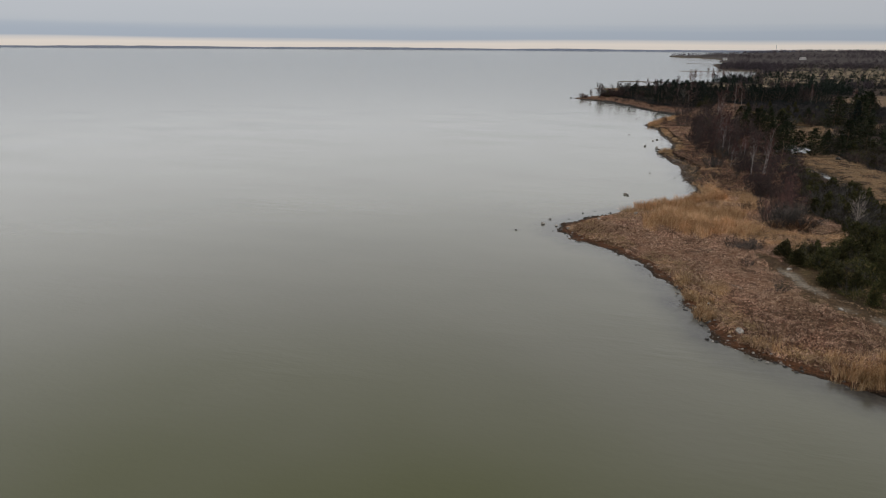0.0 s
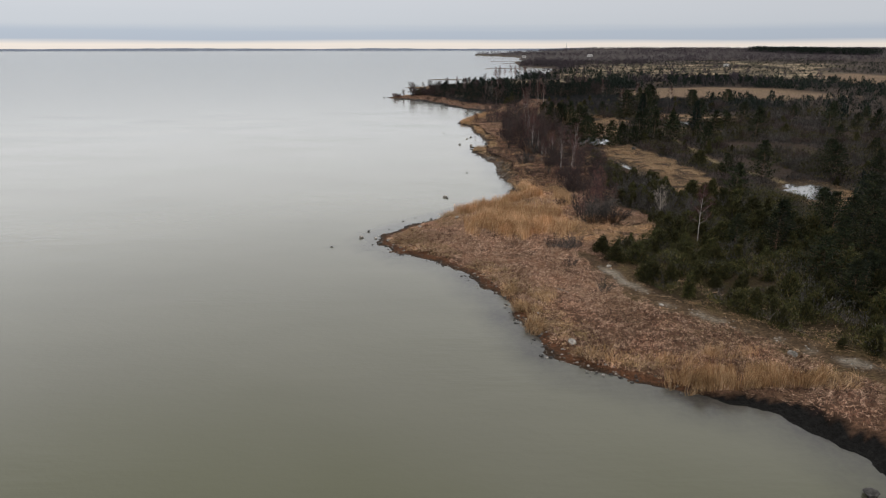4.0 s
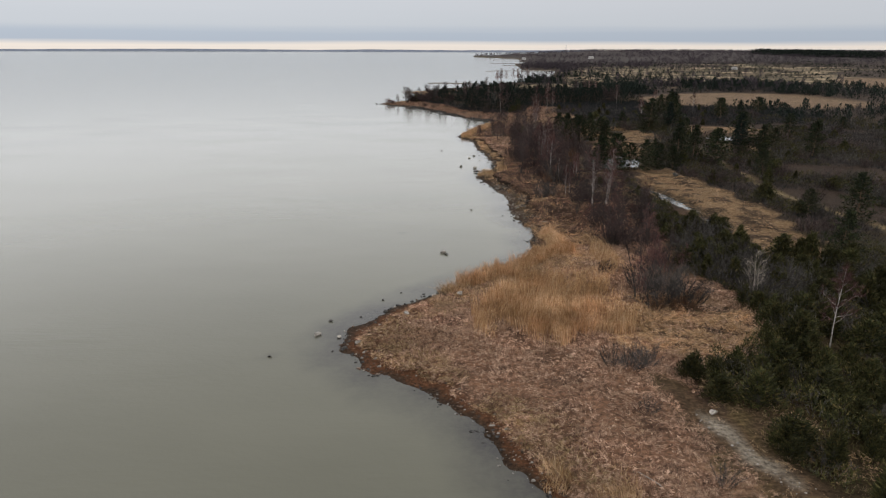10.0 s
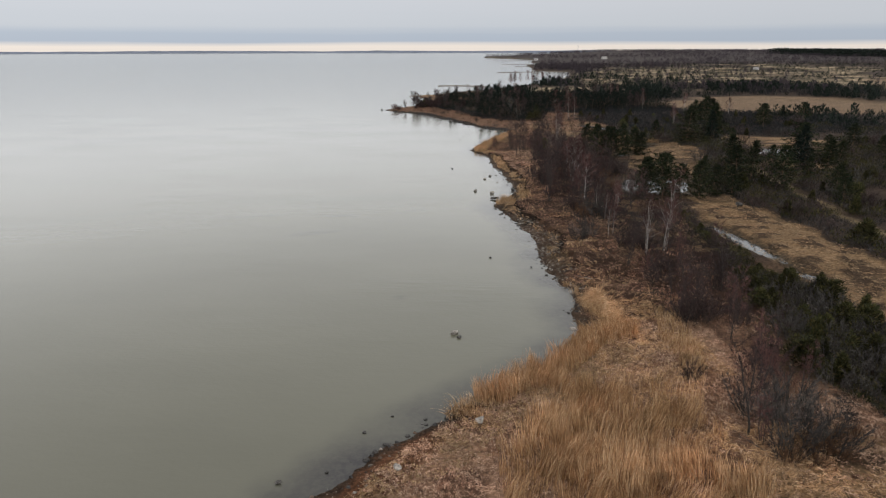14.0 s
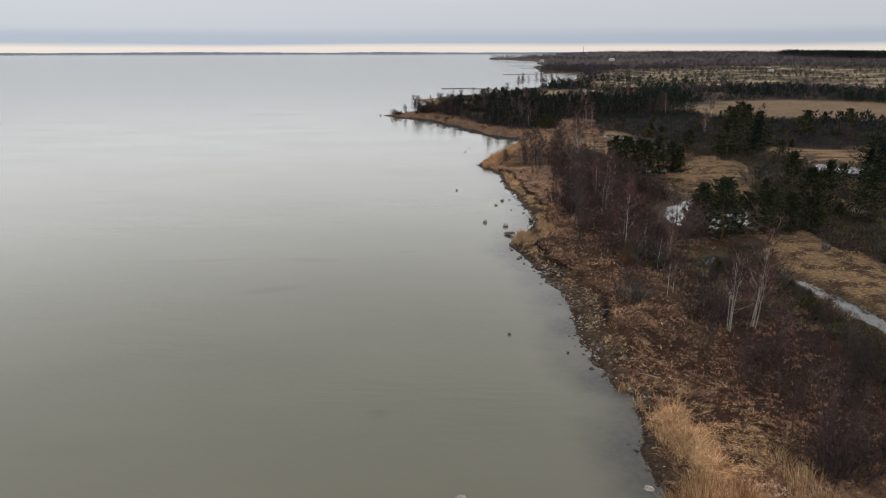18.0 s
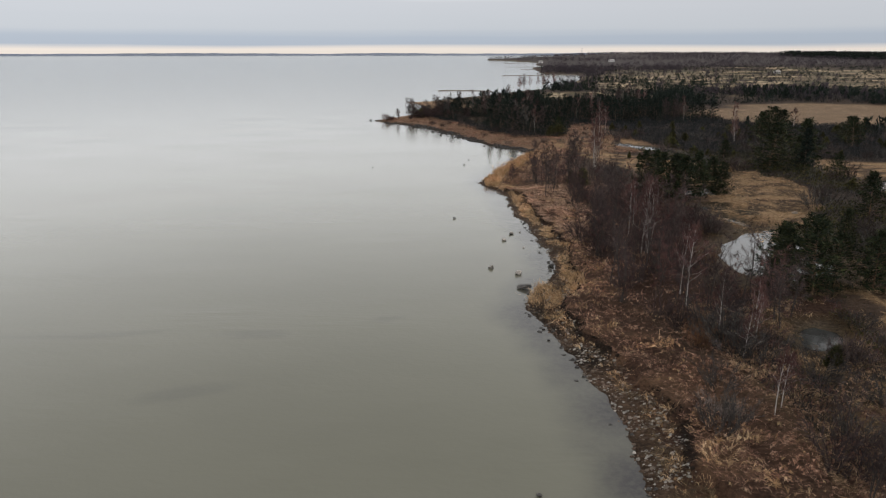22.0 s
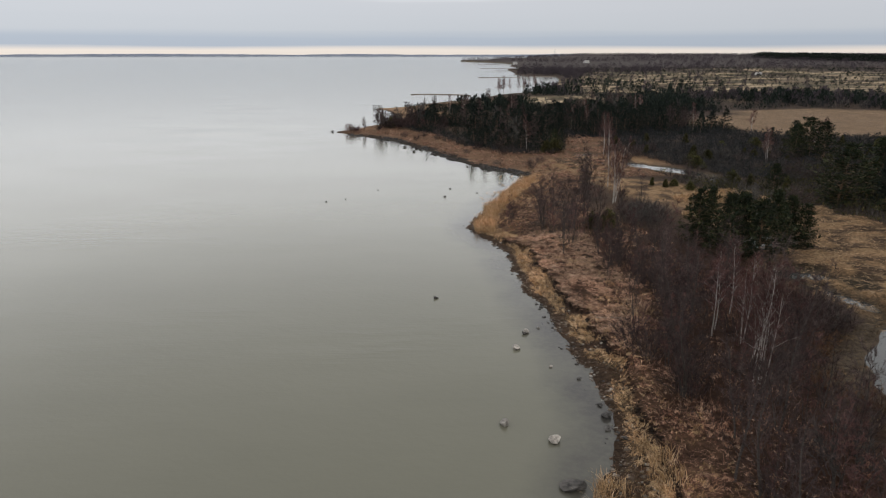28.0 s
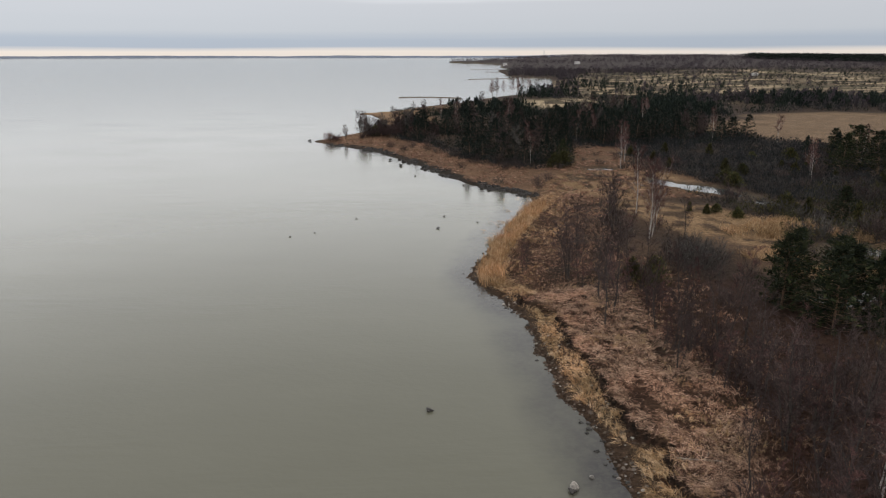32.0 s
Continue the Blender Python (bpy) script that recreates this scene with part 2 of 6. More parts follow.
M_STRAW = blades_material("matted_straw", [(0.0, (0.120, 0.066, 0.044)), (0.35, (0.305, 0.186, 0.128)), (0.75, (0.50, 0.330, 0.232)), (1.0, (0.72, 0.52, 0.385))])
M_MEADOW = blades_material("meadow_grass", [(0.0, (0.095, 0.060, 0.034)), (0.5, (0.24, 0.160, 0.092)), (1.0, (0.45, 0.32, 0.195))])
M_LITTER = blades_material("red_brown_litter", [(0.0, (0.048, 0.024, 0.017)), (0.4, (0.145, 0.074, 0.050)), (0.8, (0.310, 0.182, 0.124)), (1.0, (0.54, 0.37, 0.265))])
M_SEDGE = blades_material("wet_sedge", [(0.0, (0.035, 0.025, 0.016)), (0.6, (0.085, 0.060, 0.034)), (1.0, (0.20, 0.14, 0.08))])
M_TUSSOCK = blades_material("olive_tussock", [(0.0, (0.12, 0.074, 0.036)), (0.6, (0.31, 0.205, 0.108)), (1.0, (0.54, 0.395, 0.23))])
M_PALESTRAW = blades_material("pale_straw", [(0.0, (0.22, 0.126, 0.058)), (0.5, (0.43, 0.275, 0.148)), (1.0, (0.66, 0.48, 0.305))])
M_GRAVEL = blades_material("mixed_beach_stones", [(0.0, (0.040, 0.026, 0.019)), (0.6, (0.094, 0.066, 0.048)), (0.9, (0.15, 0.130, 0.110)), (1.0, (0.36, 0.34, 0.31))])
M_PEAT = blades_material("black_peat", [(0.0, (0.010, 0.007, 0.005)), (1.0, (0.020, 0.014, 0.010))], rough=0.97)
M_SAND = stone_material("wet_sand", (0.055, 0.045, 0.037), (0.14, 0.115, 0.09))
# bare wood with some distance haze in its base colour, greyer and bluer
M_FARWOOD = blades_material("hazed_bare_woods", [(0.0, (0.043, 0.036, 0.043)), (1.0, (0.068, 0.056, 0.065))])
# distance haze is put into this base colour: pale blue-grey over wood
M_COAST = blades_material("hazed_far_coast", [(0.0, (0.17, 0.20, 0.26)), (1.0, (0.21, 0.24, 0.30))])


# ---- plan: shoreline, ponds, paths ----
SHORE_SOUTH = [(900, -3000), (160, -500), (60, -120), (30, 0), (24, 30), (26, 45), (30, 51), (32.5, 56), (33, 60), (31.2, 65.6), (29.1, 69.1), (25.4, 71),
               (20.7, 73.5), (15.6, 76), (12.5, 78.4), (10.4, 83), (9.3, 89), (8.6, 93.7), (7.5, 96.5)]
SHORE_POINT = [(5.3, 100.5), (4, 104.8), (1.2, 109), (-2.5, 112.5), (-6.4, 115.2), (-8.8, 118.5), (-10.5, 122.5), (-8.1, 127.5), (-4.5, 132.3),
               (0.4, 137.6), (5, 141), (11, 147), (16, 154.5), (15.8, 161), (17.5, 168), (15.5, 173)]
SHORE_BAY = [(14.5, 180), (15, 190), (14.5, 199), (12.5, 210), (9.8, 217), (12.3, 223), (15.6, 232), (15.9, 242), (14.5, 257), (13, 270), (13.2, 280),
             (9, 291.5), (9.5, 300), (13.5, 312), (18.8, 326), (24, 338), (25.6, 345), (22.5, 349.5), (17.6, 353.5), (12.5, 363), (7, 375), (0, 392)]
SHORE_HEAD = [(-11, 413), (-23, 427), (-33, 439.5), (-28, 448), (-21.5, 460), (-16, 480), (-13.5, 512), (-19, 538), (-27, 546), (-24, 552), (-10, 562), (6, 590), (30, 625), (62, 680), (100, 740), (135, 850), (160, 960),
              (172, 1046), (140, 1095), (127, 1130), (140, 1170), (150, 1300), (168, 1480), (196, 1520), (205, 1600)]
SHORE_FAR = [(215, 1800), (252, 2000), (262, 2100), (240, 2300), (180, 2550), (140, 2660), (170, 2780), (300, 3000), (330, 3200), (600, 4000), (900, 4700)]


def smooth_line(points, step=2.5):
    """A Catmull-Rom curve through the control points."""
    p = [np.array(q, float) for q in points]
    p = [2 * p[0] - p[1], *p, 2 * p[-1] - p[-2]]
    made = []
    for a, b, c, d in zip(p, p[1:], p[2:], p[3:]):
        n = max(2, min(10, int(np.linalg.norm(c - b) / step)))
        for t in np.linspace(0, 1, n, endpoint=False):
            made.append(0.5 * (2 * b + (c - a) * t + (2 * a - 5 * b + 4 * c - d) * t * t + (3 * b - a - 3 * c + d) * t**3))
    made.append(p[-2])
    return np.array(made)


SHORE = smooth_line(SHORE_SOUTH + SHORE_POINT + SHORE_BAY + SHORE_HEAD + SHORE_FAR)


def line_distance(x, y, line):
    best = np.full(x.shape, 1e9)
    for (ax, ay), (bx, by) in zip(line[:-1], line[1:]):
        ux, uy = bx - ax, by - ay
        t = np.clip(((x - ax) * ux + (y - ay) * uy) / (ux * ux + uy * uy), 0, 1)
        np.minimum(best, (x - ax - t * ux) ** 2 + (y - ay - t * uy) ** 2, out=best)
    return np.sqrt(best)


def on_land(x, y):
    ring = [*SHORE.tolist(), (6000, 4800), (6000, -3200)]
    inside = np.zeros(x.shape, bool)
    for (ax, ay), (bx, by) in zip(ring, ring[1:] + ring[:1]):
        if ay != by:
            inside ^= ((ay > y) != (by > y)) & (x < (bx - ax) * (y - ay) / (by - ay) + ax)
    return inside


def grain(x, y, size, seed):
    """Smooth random values from 0 to 1 with features of that size."""
    x, y = np.asarray(x, float) / size, np.asarray(y, float) / size
    xi, yi = np.floor(x).astype(np.int64), np.floor(y).astype(np.int64)
    fx, fy = x - xi, y - yi
    fx, fy = fx * fx * (3 - 2 * fx), fy * fy * (3 - 2 * fy)

    def h(i, j):
        v = (i * 374761393 + j * 668265263 + seed * 974711) & 0xFFFFFFFF
        v = ((v ^ (v >> 13)) * 1274126177) & 0xFFFFFFFF
        return ((v ^ (v >> 16)) & 0xFFFFFF) / 0xFFFFFF

    return (h(xi, yi) * (1 - fx) + h(xi + 1, yi) * fx) * (1 - fy) + (h(xi, yi + 1) * (1 - fx) + h(xi + 1, yi + 1) * fx) * fy


def inland(x, y):
    """Metres from the waterline, positive on land, with an uneven edge."""
    d = line_distance(x, y, SHORE)
    d = np.where(on_land(x, y), d, -d)
    return d + (grain(x, y, 3.5, 3) - 0.5) * 1.1 + (grain(x, y, 1.3, 4) - 0.5) * 1.0


def ease(v):
    v = np.clip(v, 0, 1)
    return v * v * (3 - 2 * v)


# centre, half lengths, turn, level
PONDS = [(48.5, 237, 8.5, 13.5, -28, 0.62), (39.8, 207.5, 2.1, 3.6, -35, 0.62), (48.9, 188, 1.7, 11.5, 7, 0.66), (50.9, 172, 1.1, 4.5, 20, 0.64),
         (80, 157, 4.5, 8, -35, 0.75), (102, 286, 6.5, 7.5, 40, 0.8), (57.2, 356, 2.4, 5, 8, 0.64), (64.2, 348.5, 3.6, 10, 38, 0.6),
         (72, 333, 2.2, 6, 50, 0.6), (54, 283, 6, 4.5, 20, 0.6), (50.8, 266.5, 4.2, 2.2, -15, 0.6), (51.8, 257, 1.7, 4.6, 20, 0.6), (48.4, 374.5, 4.2, 2.0, 0, 0.7), (66, 302, 4.5, 3.0, 10, 0.62)]
# dark patches in the lake's base colour: centre, half lengths, turn
DARK_PATCHES = [(-21.2, 209.6, 4.5, 1.3, 0), (-24, 196.5, 5, 1.6, 20), (-6.1, 166, 1.2, 0.8, 0), (-6.6, 214, 2.2, 0.9, 15), (-36, 209.3, 5, 1.0, 10), (-17.6, 118.6, 1.6, 0.9, 20)]
TRACK = [(21.6, 110.5), (22.6, 105.5), (23.9, 101.2), (25.5, 96.5), (28.6, 90.3), (31.9, 86.9), (35.2, 83.3), (38.5, 79.6), (44, 73), (60, 53), (90, 5), (150, -200)]
TRAIL = [(82, 262), (80.4, 248), (78.3, 233), (76.6, 214), (75.5, 202), (75.8, 186), (79, 165)]
MEADOWS = [(56, 188, 7.5, 32, 2), (53, 160, 5, 12, 15), (64, 274, 9.5, 30, -24), (112, 306, 14, 18, 60), (45, 356, 17, 13, 20), (50, 322, 9, 17, 20),
           (30, 126, 6, 9, -30), (80, 150, 6, 11, -30), (95, 262, 9, 7, 0)]
FIELDS = [(190, 458, 66, 60, 20), (420, 640, 150, 45, 75)]


def oval(x, y, cx, cy, rx, ry, turn):
    """Under 1 inside a turned oval with an uneven rim."""
    c, s = math.cos(radians(turn)), math.sin(radians(turn))
    u, v = ((x - cx) * c + (y - cy) * s) / rx, ((y - cy) * c - (x - cx) * s) / ry
    return np.sqrt(u * u + v * v) + (grain(x, y, max(1.5, rx * 0.5), 9) - 0.5) * 0.5


# the eroded lip of the bank
SCARP = [(19.3, 172), (19.3, 180), (18.5, 184.5), (19.6, 190.4), (19.1, 194.2), (17.8, 200.3), (16.2, 204), (14.6, 211.5), (14.2, 216), (16.6, 222), (18.6, 229), (18.3, 236.5),
         (19.4, 243.6), (18.5, 247.7), (18.1, 250.2), (18.7, 253.9), (17.5, 257.3), (16.3, 265), (16.3, 271.4), (16.6, 279.5), (13.4, 283.6), (12.0, 289)]


def scarp(x, y):
    """Metres behind the lip of the bank, negative towards the lake."""
    off = x - np.interp(y, [q for _, q in SCARP], [p for p, _ in SCARP])
    return off + 1.5 * (grain(x * 0.3, y, 2.6, 13) - 0.5) + 0.8 * (grain(x * 0.3, y, 0.9, 14) - 0.5)


def bluff(y):
    """1 along the stretch of shore that has the eroded bank."""
    return np.clip((y - 173) / 6, 0, 1) * np.clip((289 - y) / 5, 0, 1)


def ground_height(x, y, d=None):
    d = inland(x, y) if d is None else d
    far = np.hypot(x, y)
    bank = np.clip((74 - y) / 6, 0, 1) * np.clip((y - 38) / 6, 0, 1) * (x > 20)
    cut = bluff(y) * (x < 60)
    z = 0.02 + 0.30 * ease(d / 3.0) + 0.55 * ease((d - 2) / 16)
    z += bank * 0.9 * ease((d - 0.3) / 2.0) + cut * 0.6 * ease((scarp(x, y) + 0.35) / 0.7)
    rough = ease((d - 0.6) / 3)
    z += rough * ((grain(x, y, 9, 5) - 0.5) * 0.35 + (grain(x, y, 2.4, 6) - 0.5) * 0.22 + (grain(x, y, 1.1, 7) - 0.5) * 0.14)
    z += ease((d - 60) / 500) * 2.0 + ease((far - 900) / 3000) * 7 + ease((far - 1300) / 1600) * ease(d / 400) * 14 + ease((d - 40) / 150) * (grain(x, y, 60, 8) - 0.5) * 1.6
    z = np.where(d < 0, np.maximum(0.02 + d * 0.10, -3.0), z)
    for cx, cy, rx, ry, turn, level in PONDS:
        q = oval(x, y, cx, cy, rx, ry, turn)
        z = np.where(q < 1.6, np.minimum(z, level - 0.35 + 0.42 * np.maximum(q, 0.2) ** 2), z)
    return z


def spaced(stops):
    """Grid lines from runs of (end, step), the steps growing from run to run."""
    made = [stops[0][0]]
    for end, step in stops[1:]:
        n = max(1, round((end - made[-1]) / step))
        made += [made[-1] + (end - made[-1]) * k / n for k in range(1, n + 1)]
    return np.array(made)


def solid(name, verts, faces, mat, smooth=False):
    """A mesh from arrays of places and of triangles or quads."""
    verts, faces = np.asarray(verts, np.float32), np.asarray(faces, np.int32)
    me = bpy.data.meshes.new(name)
    me.vertices.add(len(verts))
    me.vertices.foreach_set("co", verts.ravel())
    k = faces.shape[1]
    me.loops.add(faces.size)
    me.loops.foreach_set("vertex_index", faces.ravel())
    me.polygons.add(len(faces))
    me.polygons.foreach_set("loop_start", np.arange(0, faces.size, k, dtype=np.int32))
    me.polygons.foreach_set("use_smooth", np.full(len(faces), smooth))
    me.update(calc_edges=True)
    me.materials.append(mat)
    return me


def part(name, me, parent, label=""):
    ob = new(name, me)
    ob.parent = parent
    return tagged(ob, label)


def grid_faces(nx, ny):
    i = np.arange(nx * ny).reshape(ny, nx)
    return np.stack([i[:-1, :-1], i[:-1, 1:], i[1:, 1:], i[1:, :-1]], -1).reshape(-1, 4)


def thicket_edge(y):
    """Where the shore thicket begins, going inland."""
    return np.interp(y, [143, 155, 177, 187, 193, 200, 207, 212, 217, 224, 235, 240, 246, 250, 254, 258, 268, 277, 285, 296, 312, 335],
                     [30, 28.5, 27, 28.5, 29, 27.5, 25, 23.5, 21, 21.5, 20.5, 20.2, 21.2, 23, 25.2, 26.2, 25.8, 25, 25.4, 27, 31, 36])


def wood_edge(x):
    """Where the wood of the headland begins, going north."""
    return np.interp(x, [-22, -12, 4.7, 16.7, 31, 39, 45, 49, 75, 110, 130], [462, 446, 424, 390, 379, 379, 394, 411, 420, 420, 440]) + 7 * (grain(x, x * 0, 7, 16) - 0.5)


def cover_tone(x, y, d):
    """Base colour of the ground cover, zone by zone."""
    n1, n2, n3 = grain(x, y, 7, 21), grain(x, y, 2.2, 22), grain(x, y, 25, 23)
    tone = np.empty(x.shape + (3,))
    tone[:] = (0.042, 0.030, 0.023)

    def lay(colour, weight):
        w = np.clip(weight, 0, 1)[..., None]
        tone[:] = tone * (1 - w) + np.array(colour) * w

    lay((0.085, 0.056, 0.038), (n1 - 0.45) * 3 * (x < 58))
    lay((0.052, 0.040, 0.020), ease((x - 24) / 6) * (y < 165) * (y > -500) * (0.45 + 0.5 * n2))
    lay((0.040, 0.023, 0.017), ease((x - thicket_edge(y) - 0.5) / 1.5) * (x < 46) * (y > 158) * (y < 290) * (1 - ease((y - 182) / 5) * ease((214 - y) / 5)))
    mossy = ease((x - 27) / 3) * ease((46 - x) / 3) * ease((y - 182) / 5) * ease((214 - y) / 5)
    lay((0.060, 0.044, 0.025), mossy)
    lay((0.100, 0.069, 0.040), mossy * ease((n2 - 0.5) * 4))
    shore = ease((np.minimum(13, np.where((y > 158) & (y < 290), 40 * (x < thicket_edge(y) + 1), 13)) - d + 5 * (n1 - 0.5)) / 5) * (y < 460)
    lay((0.046, 0.026, 0.018), shore)
    lay((0.095, 0.058, 0.037), shore * ease((n2 - 0.45) * 3) * 0.8)
    grassy = ease((wood_edge(x) - y + 3) / 4) * ease((y - 336) / 8) * ease((70 - x) / 5) * (d > 0)
    lay((0.135, 0.084, 0.054), grassy)
    lay((0.11, 0.070, 0.045), grassy * ease((n2 - 0.55) * 4))
    strand = ease((20 - d) / 6) * ease((y - 335) / 15) * (y < 480)
    lay((0.150, 0.094, 0.062), strand * (0.55 + 0.6 * n2))
    lay((0.23, 0.155, 0.098), ease((y - 438) / 10) * ease((600 - y) / 30) * ease((30 - d) / 8) * (x < 40) * (d > 0))
    point = ease((23 - x + 0.25 * np.maximum(0, y - 100) + 0.7 * np.maximum(0, 101 - y) + 9 * ease((y - 114) / 6) * ease((146 - y) / 8)) / 5) * (y > 60) * (y < 158) * (d > 0)
    lay((0.175, 0.102, 0.068), point)
    lay((0.26, 0.165, 0.112), point * ease((n1 - 0.5) * 3))
    lay((0.12, 0.072, 0.05), point * ease((n2 - 0.6) * 4))
    lay((0.095, 0.056, 0.037), point * ease((98 - y) / 10) * 0.8)
    for cx, cy, rx, ry, turn in MEADOWS:
        q = oval(x, y, cx, cy, rx, ry, turn)
        lay((0.215, 0.145, 0.086), (1.15 - q) * 5)
        lay((0.065, 0.044, 0.029), (1.1 - q) * 5 * ease((n2 - 0.45) * 3.5))
    lay((0.030, 0.024, 0.017), (1.2 - oval(x, y, 51, 262, 6.5, 10, 8)) * 4 * ease((n2 - 0.35) * 4))
    heath = ease((1.15 - oval(x, y, 350, 930, 170, 430, -30)) / 0.25)
    lay((0.098, 0.076, 0.052), heath * (0.4 + 0.6 * (n3 > 0.42)))
    lay((0.36, 0.295, 0.205), heath * ease((grain(x, y, 11, 25) - 0.60) * 8))
    lay((0.060, 0.055, 0.032), heath * ease((grain(x, y, 9, 26) - 0.60) * 7))
    lay((0.050, 0.042, 0.042), ease((y - 1400) / 200))
    for cx, cy, rx, ry, turn in FIELDS:
        lay((0.165, 0.117, 0.078), (1.1 - oval(x, y, cx, cy, rx, ry, turn)) * 8)
    stony = line_distance(x, y, smooth_line(TRACK))
    lay((0.105, 0.080, 0.040), (4.0 - stony + 4 * (n2 - 0.5)) / 2 * (x > 20) * (y > 60) * (n1 > 0.52))
    lay((0.085, 0.058, 0.036), (2.6 - stony + 2 * (n2 - 0.5)) / 1.5)
    lay((0.23, 0.205, 0.175), (0.7 - stony + 3.4 * (n2 - 0.55)) * 1.0 * (y > 40))
    lay((0.21, 0.165, 0.095), 1.1 - line_distance(x, y, smooth_line(TRAIL)))
    lay((0.012, 0.010, 0.008), (1.2 - oval(x, y, 35.5, 137.2, 0.9, 2.6, -25)) * 4)
    for cx, cy, rx, ry, turn, level in PONDS:
        lay((0.075, 0.06, 0.045), (1.45 - oval(x, y, cx, cy, rx, ry, turn)) * 3)
    mud = ease((2.3 + 1.6 * (n1 - 0.5) + 2.0 * ease((4 - x) / 8) * (y < 145) - d) / 1.2)
    lay((0.100, 0.048, 0.026), mud * (y < 150) * (x < 23))
    lay((0.060, 0.040, 0.028), mud * (y >= 150))
    lay((0.040, 0.027, 0.019), ease((0.7 + 1.2 * (n2 - 0.5) - d) / 0.6))
    off = scarp(x, y)
    lay((0.016, 0.011, 0.008), bluff(y) * ease(1.25 - np.where(y < 215, 1.5, 2.4) * np.abs(off)) * (d > 0.4) * ease((grain(x * 0.4, y, 4.0, 18) - 0.25 + 0.25 * (y > 236)) * 4))
    lay((0.018, 0.013, 0.010), (off < 0.3) * ease((y - 199) / 4) * ease((222 - y) / 6) * ease((grain(x, y, 2.6, 15) - 0.42) * 6) * (d > 0))
    lay((0.028, 0.023, 0.019), ease((3.6 + 2.0 * (n2 - 0.5) - d) / 0.8) * ease((y - 344) / 4) * ease((432 - y) / 8))
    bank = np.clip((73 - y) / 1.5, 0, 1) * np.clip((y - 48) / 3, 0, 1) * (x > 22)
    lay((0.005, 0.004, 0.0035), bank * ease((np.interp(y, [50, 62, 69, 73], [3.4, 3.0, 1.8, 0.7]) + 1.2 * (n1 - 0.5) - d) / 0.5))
    lay((0.10, 0.085, 0.055), d < -1.5)
    return np.clip(tone, 0.01, 0.8)


def build_ground():
    xs = spaced([(-4600, 0), (-1000, 600), (-200, 160), (-60, 20), (-24, 4), (-14, 1.2), (28, 0.5), (66, 0.8), (110, 1.8), (240, 6), (600, 24), (1500, 90), (4600, 400)])
    ys = spaced([(-3000, 0), (-500, 500), (0, 60), (44, 5), (60, 1.2), (292, 0.55), (310, 0.8), (460, 1.8), (620, 5), (1100, 14), (2000, 45), (4700, 180)])
    x, y = np.meshgrid(xs, ys)
    d = inland(x, y)
    z = ground_height(x, y, d)
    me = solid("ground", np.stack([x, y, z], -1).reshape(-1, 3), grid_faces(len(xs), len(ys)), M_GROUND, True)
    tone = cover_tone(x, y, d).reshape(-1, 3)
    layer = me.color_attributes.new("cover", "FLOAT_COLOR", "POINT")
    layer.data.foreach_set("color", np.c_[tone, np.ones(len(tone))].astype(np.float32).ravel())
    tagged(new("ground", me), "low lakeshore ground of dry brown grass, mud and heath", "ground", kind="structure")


def build_water():
    xs = spaced([(-4720, 0), (-1200, 350), (-200, 100), (-40, 16), (-20, 2), (36, 0.7), (60, 4), (300, 30), (1200, 100), (4720, 350)])
    ys = spaced([(-3000, 0), (-300, 300), (40, 30), (350, 0.8), (450, 1.5), (700, 12), (1500, 40), (4720, 160)])
    x, y = np.meshgrid(xs, ys)
    d = inland(x, y)
    dark_weight = ease((d + 6.5) / 6.0) * np.clip(0.45 + 0.7 * grain(x, y, 4.5, 24), 0, 1)
    for cx, cy, rx, ry, turn in DARK_PATCHES:
        dark_weight = np.maximum(dark_weight, 0.22 * ease((1.15 - oval(x, y, cx, cy, rx, ry, turn)) / 0.7))
    # the far water lifts a little, as the sheet ends short of the true horizon
    reach = np.hypot(x, y)
    pull = np.where((reach > 4720) & (y > 0), 4720 / np.maximum(reach, 1), 1)
    faces = grid_faces(len(xs), len(ys))
    faces = faces[(d.ravel()[faces] < 6).any(1)]
    used = np.unique(faces)
    at = np.zeros(x.size, int)
    at[used] = np.arange(len(used))
    me = solid("water", np.stack([x * pull, y * pull, 9 * ease((reach * pull - 2600) / 2100)], -1).reshape(-1, 3)[used], at[faces], M_WATER)
    layer = me.color_attributes.new("bed", "FLOAT_COLOR", "POINT")
    layer.data.foreach_set("color", np.repeat(dark_weight.ravel()[used], 4).astype(np.float32))
    tagged(new("water", me), "calm grey-green lake water under an overcast sky", "lake", kind="structure")
    for cx, cy, rx, ry, turn, level in PONDS:
        a = np.linspace(0, 2 * math.pi, 40, endpoint=False)
        c, s = math.cos(radians(turn)), math.sin(radians(turn))
        u, v = rx * 1.25 * np.cos(a), ry * 1.25 * np.sin(a)
        ring = np.stack([cx + u * c - v * s, cy + u * s + v * c, np.full(40, level)], -1)
        me = solid("pond", np.vstack([ring, [(cx, cy, level)]]), [(k, (k + 1) % 40, 40) for k in range(40)], M_ICE)
        tagged(new("pond", me), "small still pond with grey water among dry grass", "pond", "ponds", "structure")


